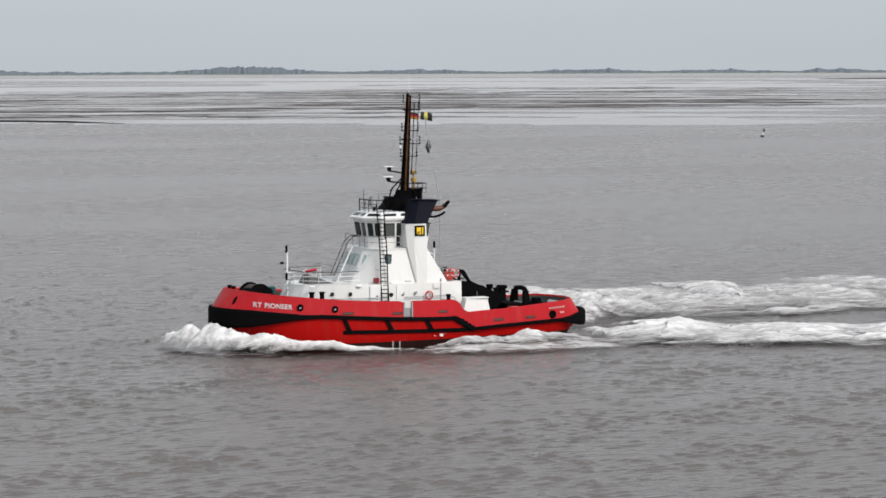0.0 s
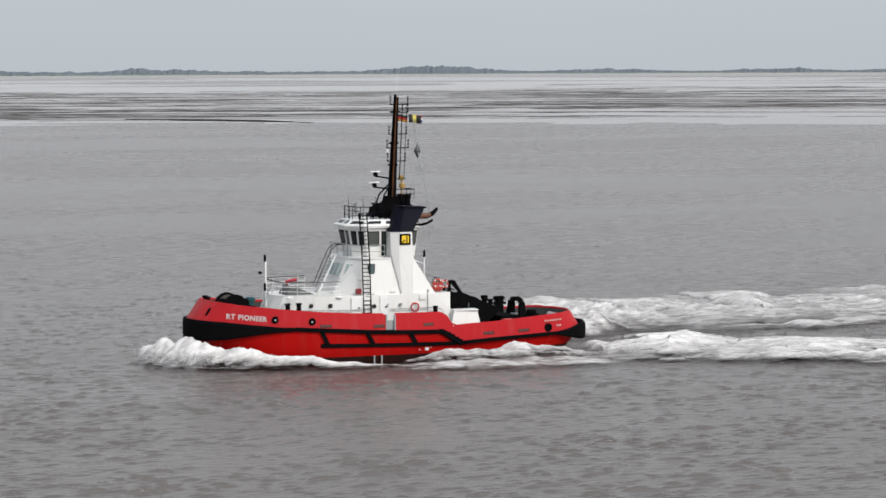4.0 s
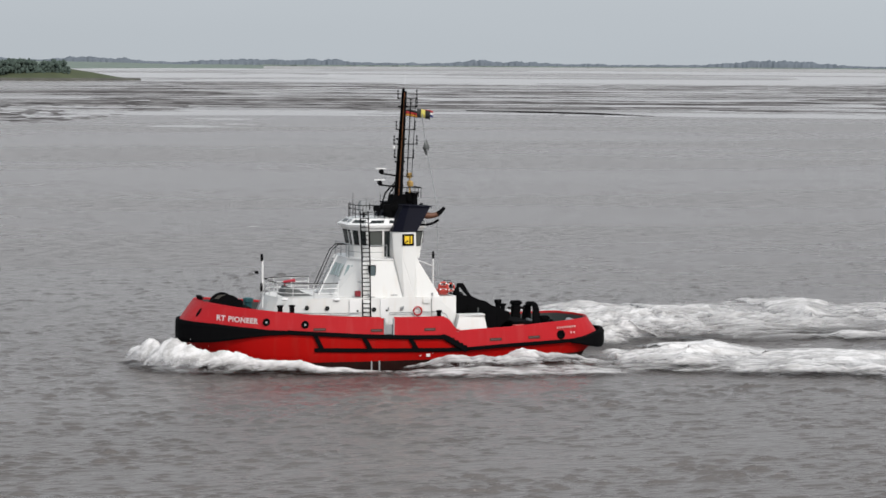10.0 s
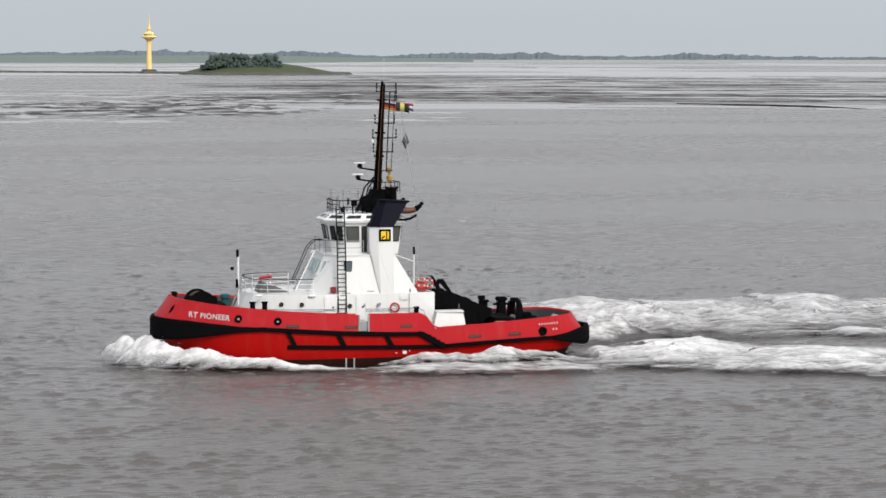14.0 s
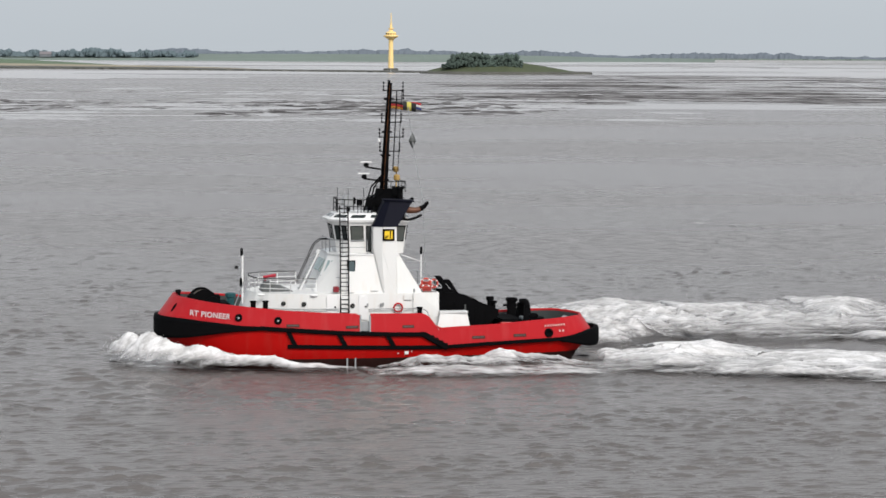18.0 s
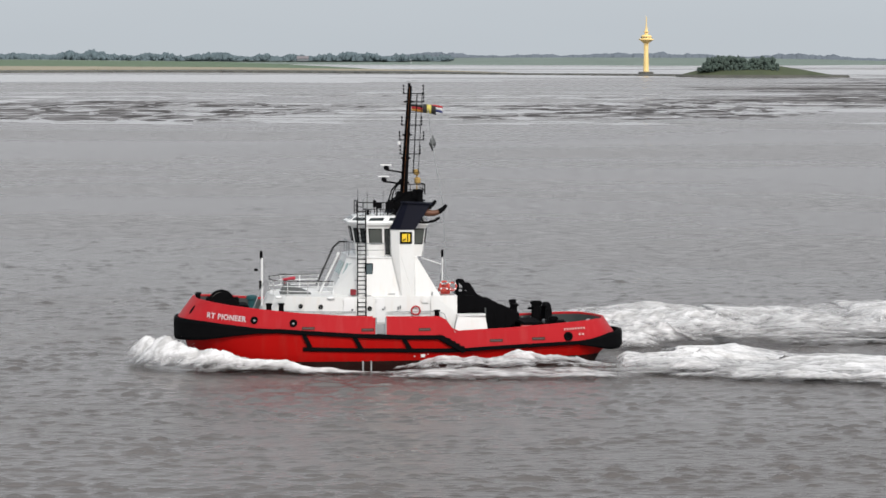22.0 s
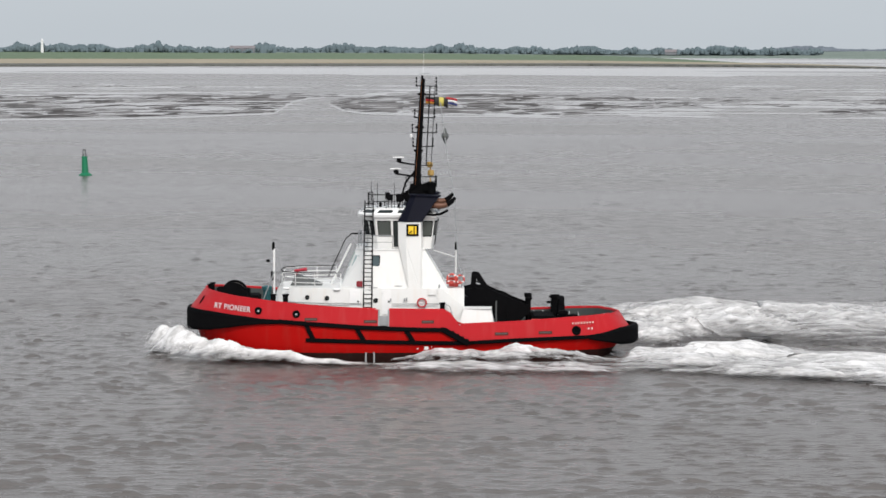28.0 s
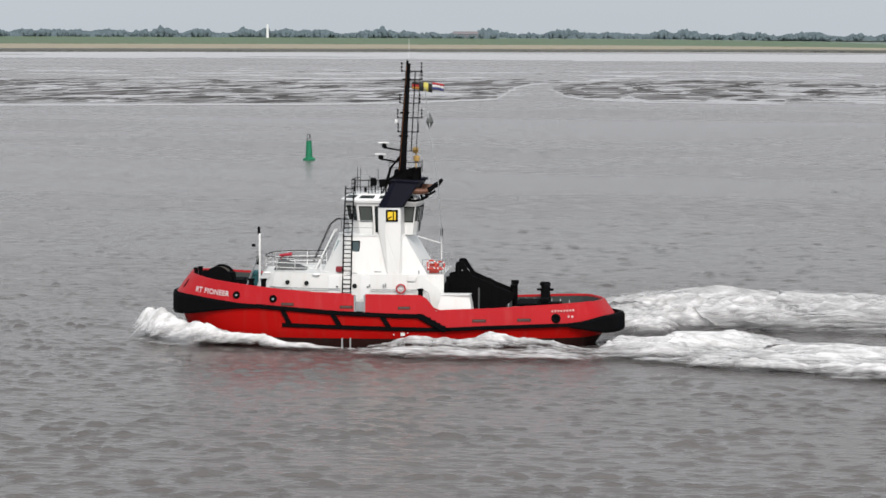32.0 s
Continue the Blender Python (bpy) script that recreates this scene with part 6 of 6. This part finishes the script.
for k in range(12):
    x = -6.9 - k * 0.62
    y = -hull_y(x, rail_z(x) - 0.3)
    part("bulwark_stay", prism(B(), [(x, y + 0.25, rail_z(x) - 0.1), (x, y + 0.28, rail_z(x) - 0.95), (x, y + 0.75, rail_z(x) - 0.95)], [(x - 0.06, y + 0.25, rail_z(x) - 0.1), (x - 0.06, y + 0.28, rail_z(x) - 0.95), (x - 0.06, y + 0.75, rail_z(x) - 0.95)]), GREY, tug)
part("stern_roller", tube(B(), (-14.1, -1.2, 2.6), (-14.1, 1.2, 2.6), 0.24, 14), STEEL, tug, "pale stern roller")
# rescue float with lifebuoys on the aft railing
life_ring(tug, (-3.15, 3.42, 5.72), (0.15, 1, 0.1), 0.3)
life_ring(tug, (-3.75, 3.30, 5.66), (-0.3, 1, 0.1), 0.27)
part("rescue_float", box(B(), -3.75, -2.75, 2.5, 3.2, 5.1, 5.75, 0.18), ORANGE, tug, "orange-red rescue float")


# ---- the water thrown up by the tug; it goes along with it ----
wake = thing("wake", "white foaming bow wave and wash trailing the tugboat", "wake", kind="stuff")


def foam_sheet(name, path, label="", step=0.22, seed=1, rough=0.5, flat=False):
    """A ridge of broken water along a line: rows of (x, y, width to port, width to starboard, height, density)."""
    pts = np.array([(swept(x, min(abs(y), 8)), y + 0.0875 * max(0, -14 - x), *rest) for x, y, *rest in path], float)
    seg = np.r_[0, np.cumsum(np.hypot(np.diff(pts[:, 0]), np.diff(pts[:, 1])))]
    n = int(seg[-1] / step) + 2
    s = np.linspace(0, seg[-1], n)
    f = [np.interp(s, seg, pts[:, i]) for i in range(6)]
    for i in range(6):
        k = np.ones(9) / 9
        f[i] = np.convolve(np.pad(f[i], 4, mode="edge"), k, mode="valid")
    sway = np.array([noise.noise(Vector((q * 0.16, seed * 2.7, 0))) for q in s])
    surge = np.array([noise.noise(Vector((q * 0.33, seed * 5.1, 3))) + 0.5 * noise.noise(Vector((q * 0.9, seed * 5.1, 8))) for q in s])
    f[1] = f[1] + sway * 0.22 * (f[2] + f[3]) * rough
    f[4] = f[4] * (1 + 0.75 * surge * rough)
    f[5] = f[5] + 0.22 * surge * rough
    tx, ty = np.gradient(f[0]), np.gradient(f[1])
    ln = np.hypot(tx, ty)
    nx, ny = -ty / ln, tx / ln
    if f[0][-1] < f[0][0]:
        nx, ny = -nx, -ny  # towards port
    m = max(12, int((f[2].max() + f[3].max()) / step))
    us = np.linspace(-1, 1, m)
    verts, dens = [], []
    for i in range(n):
        for u in us:
            w = f[2][i] if u > 0 else f[3][i]
            x, y = f[0][i] + nx[i] * u * w, f[1][i] + ny[i] * u * w
            bell = math.exp(-((u * 1.2) ** 4)) if flat else math.exp(-((u * 1.9) ** 2))
            p = Vector((x * 0.34, y * 0.9, seed * 9.1))
            lump = noise.fractal(p * 0.9, 0.9, 2.1, 5)
            fine = noise.fractal(Vector((x, y * 1.2, seed * 3.3)) * 1.9, 0.8, 2.0, 4)
            h = f[4][i]
            z = 0.12 + h * bell * (1 + 0.36 * lump) + 0.06 * h * fine * (0.35 + bell)
            end = min(1, i / 6, (n - 1 - i) / 6)
            verts.append((x, y, max(z * end, 0.0)))
            dens.append((f[5][i] * (0.22 + 0.70 * bell) + 0.2 * lump + 0.14 * fine) * min(1, (1 - abs(u)) * 5) * end)
    faces = [(i * m + j, i * m + j + 1, (i + 1) * m + j + 1, (i + 1) * m + j) for i in range(n - 1) for j in range(m - 1)]
    faces = [q for q in faces if max(dens[k] for k in q) > 0.2]
    ob = arrays(name, verts, faces, FOAM, wake, label)
    at = ob.data.attributes.new("foam", "FLOAT", "POINT")
    at.data.foreach_set("value", np.array(dens, np.float32))
    return ob


def spray(name, path, count, seed, spread=0.5, size=(0.008, 0.02)):
    """Drops and torn flecks above a crest: rows of (x, y, top height)."""
    rng = random.Random(seed)
    verts, faces = [], []
    for _ in range(count):
        k = rng.random() * (len(path) - 1)
        i = int(k)
        a, b = path[i], path[min(i + 1, len(path) - 1)]
        x, y, z = (lerp(p, q, k - i) for p, q in zip(a, b))
        x, y = swept(x, min(abs(y), 8)), y + 0.0875 * max(0, -14 - x)
        x, y, z = x + rng.gauss(0, spread), y + rng.gauss(0, spread), z * abs(rng.gauss(0.75, 0.28))
        r = rng.uniform(*size)
        base = len(verts)
        for d in ((1, 0, -0.5), (-0.6, 0.9, -0.5), (-0.6, -0.9, -0.5), (0, 0, 0.9)):
            verts.append((x + d[0] * r * rng.uniform(0.7, 2.2), y + d[1] * r, z + d[2] * r))
        faces += [(base, base + 1, base + 3), (base + 1, base + 2, base + 3), (base + 2, base, base + 3), (base, base + 2, base + 1)]
    return arrays(name, verts, faces, SPRAY, wake, smooth=False)


BOW = [(16.6, -5.4, 1.2, 1.3, 0.45, 0.6), (17.8, -3.4, 1.6, 1.6, 1.0, 0.9), (17.9, -0.8, 2.0, 2.0, 1.75, 1.1), (16.6, 1.8, 2.2, 2.0, 1.85, 1.15), (14.6, 3.9, 2.1, 2.0, 1.6, 1.1),
       (12.0, 5.5, 1.8, 1.8, 1.25, 1.0), (9.0, 6.6, 1.7, 1.6, 0.95, 0.95), (6.0, 7.2, 1.4, 1.5, 0.5, 0.85), (3.0, 7.6, 1.0, 1.2, 0.22, 0.68), (0.5, 7.9, 0.8, 1.0, 0.1, 0.45)]
foam_sheet("bow_wave", [(x, y, w, v, h, d + 0.15) for x, y, w, v, h, d in BOW], "curling white bow wave", seed=1, step=0.16)
foam_sheet("bow_apron", [(x + 0.5, y + 0.9, w * 1.5, v, 0.1, d * 0.5) for x, y, w, v, h, d in BOW], "thin torn foam outside the bow wave", seed=7, step=0.25)
foam_sheet("bow_wave", [(16.2, -2.5, 1.5, 1.5, 0.9, 0.9), (13.6, -4.6, 1.6, 1.5, 1.1, 0.9), (9.0, -6.6, 1.5, 1.5, 0.7, 0.8), (3.0, -8.0, 1.2, 1.2, 0.3, 0.6)], "curling white bow wave", seed=2, step=0.35)
foam_sheet("side_wave", [(1.5, 7.3, 1.6, 1.2, 0.15, 0.6), (-0.5, 7.8, 3.8, 1.7, 0.55, 0.8), (-3, 8.0, 5.4, 2.2, 0.95, 0.86), (-6.5, 8.0, 6.2, 2.4, 1.1, 0.88), (-9.5, 7.6, 6.0, 2.4, 1.05, 0.86), (-12, 7.2, 5.6, 2.2, 0.6, 0.76), (-15, 7.2, 5.6, 2.6, 0.35, 0.7), (-19, 7.0, 5.5, 4, 0.3, 0.6)], "broken white wave along the hull side", seed=3, step=0.18)
foam_sheet("side_foam", [(2.5, 8.2, 1.6, 1.4, 0.1, 0.55), (-1, 9.1, 3.6, 2.2, 0.25, 0.76), (-5, 10.0, 4.6, 3.2, 0.35, 0.84), (-10, 10.0, 4.6, 3.2, 0.35, 0.82), (-15, 9.5, 4.2, 3.0, 0.25, 0.74), (-20, 9.8, 4.0, 4, 0.22, 0.68), (-26, 11.5, 3, 4, 0.2, 0.5)], "torn lacy foam outside the side wave", seed=23, step=0.2, rough=0.6, flat=True)
foam_sheet("stern_wash", [(-14.6, 3.4, 3.4, 2.0, 0.25, 0.7), (-16.2, 3.8, 5.8, 5.0, 0.5, 0.82), (-18.5, 4.6, 8.0, 8.5, 0.85, 0.9), (-22, 6.2, 8.6, 9.5, 0.75, 0.88), (-26, 8.0, 8.5, 8.5, 0.55, 0.86), (-32, 10.0, 9.0, 8.5, 0.5, 0.84), (-40, 12.5, 10, 9.0, 0.45, 0.82), (-52, 16.5, 11, 9, 0.4, 0.8), (-66, 21, 11, 9, 0.35, 0.76)], "boiling white wash", seed=4, step=0.24, rough=1.1, flat=True)
foam_sheet("stern_wash", [(-21, 12.5, 3, 4, 0.3, 0.75), (-24, 14, 3.0, 4, 0.5, 0.85), (-30, 16, 3.4, 5, 0.7, 0.92), (-38, 18.5, 4, 6, 0.7, 0.92), (-52, 23, 4.5, 7, 0.6, 0.88), (-66, 28, 5, 7, 0.5, 0.8)], "breaking edge of the wash", seed=14, step=0.22, rough=1.0)
foam_sheet("stern_wash", [(-16.3, -3.5, 2.5, 3, 0.25, 0.64), (-19, -9, 5, 9, 1.2, 0.76), (-23, -15, 10, 16, 1.4, 0.76), (-28, -18, 12, 20, 1.25, 0.74), (-36, -20, 14, 21, 0.9, 0.70), (-50, -23, 15, 18, 0.7, 0.68), (-72, -28, 15, 18, 0.6, 0.64)], "broad white wash", seed=5, step=0.3, rough=0.8, flat=True)
foam_sheet("stern_wash", [(-26, -8, 4, 4, 0.2, 0.4), (-34, -10, 5, 5, 0.3, 0.74), (-44, -12, 6, 6, 0.35, 0.82), (-58, -15, 7, 7, 0.3, 0.84), (-72, -18, 8, 8, 0.3, 0.7)], "white streak in the wash", seed=15, step=0.32, rough=1.0)
foam_sheet("wake_streaks", [(-15.8, 0, 4, 4, 0.12, 0.5), (-24, -2, 7, 9, 0.3, 0.40), (-36, -1, 11, 13, 0.3, 0.38), (-52, -2, 14, 16, 0.25, 0.38), (-72, -4, 16, 18, 0.2, 0.36)], "torn foam streaks between the wash", seed=6, step=0.34)
spray("spray", [(18.0, -3, 1.1), (17.6, 0, 1.6), (16.2, 2.6, 1.6), (14.4, 4.8, 1.3)], 1500, 31, 0.45)
spray("spray", [(-17, 5, 1.0), (-22, 7, 1.3), (-30, 10, 1.1), (-42, 14, 1.0)], 900, 33, 1.0)
spray("spray", [(-19, -11, 1.2), (-25, -17, 1.7), (-32, -22, 1.7), (-44, -27, 1.4)], 1100, 34, 1.2)


# ---- what moves ----
def motions():
    rows = [(t, pose(x, y, 0, 0, 0, h)) for t, x, y, h in COURSE]
    walk(tug, rows)
    walk(wake, rows)
    # the water thrown up surges and sinks
    for k, ob in enumerate(o for o in wake.children if o.name.split(".")[0] in ("bow_wave", "bow_apron", "side_wave", "side_foam")):
        walk(ob, [(0.8 * i, pose(0.14 * math.sin(2.1 * i + k), 0.1 * math.sin(1.3 * i + 2 * k), 0.09 * math.sin(1.7 * i + 1.1 * k))) for i in range(41)])
    x, y = polar(15.79, 472)
    walk(BUOYS[0], [(0.8 * i, pose(x, y, 0.05 * math.sin(1.9 * i), 1.5 * math.sin(1.1 * i), 2.0 * math.sin(1.4 * i))) for i in range(41)])
    # the waves run slowly towards the near shore
    walk(RIVER[0], [(0, pose(0, 0, 0)), (16, pose(-2.5, -9, 0)), (32, pose(-5, -18, 0))])


motions()
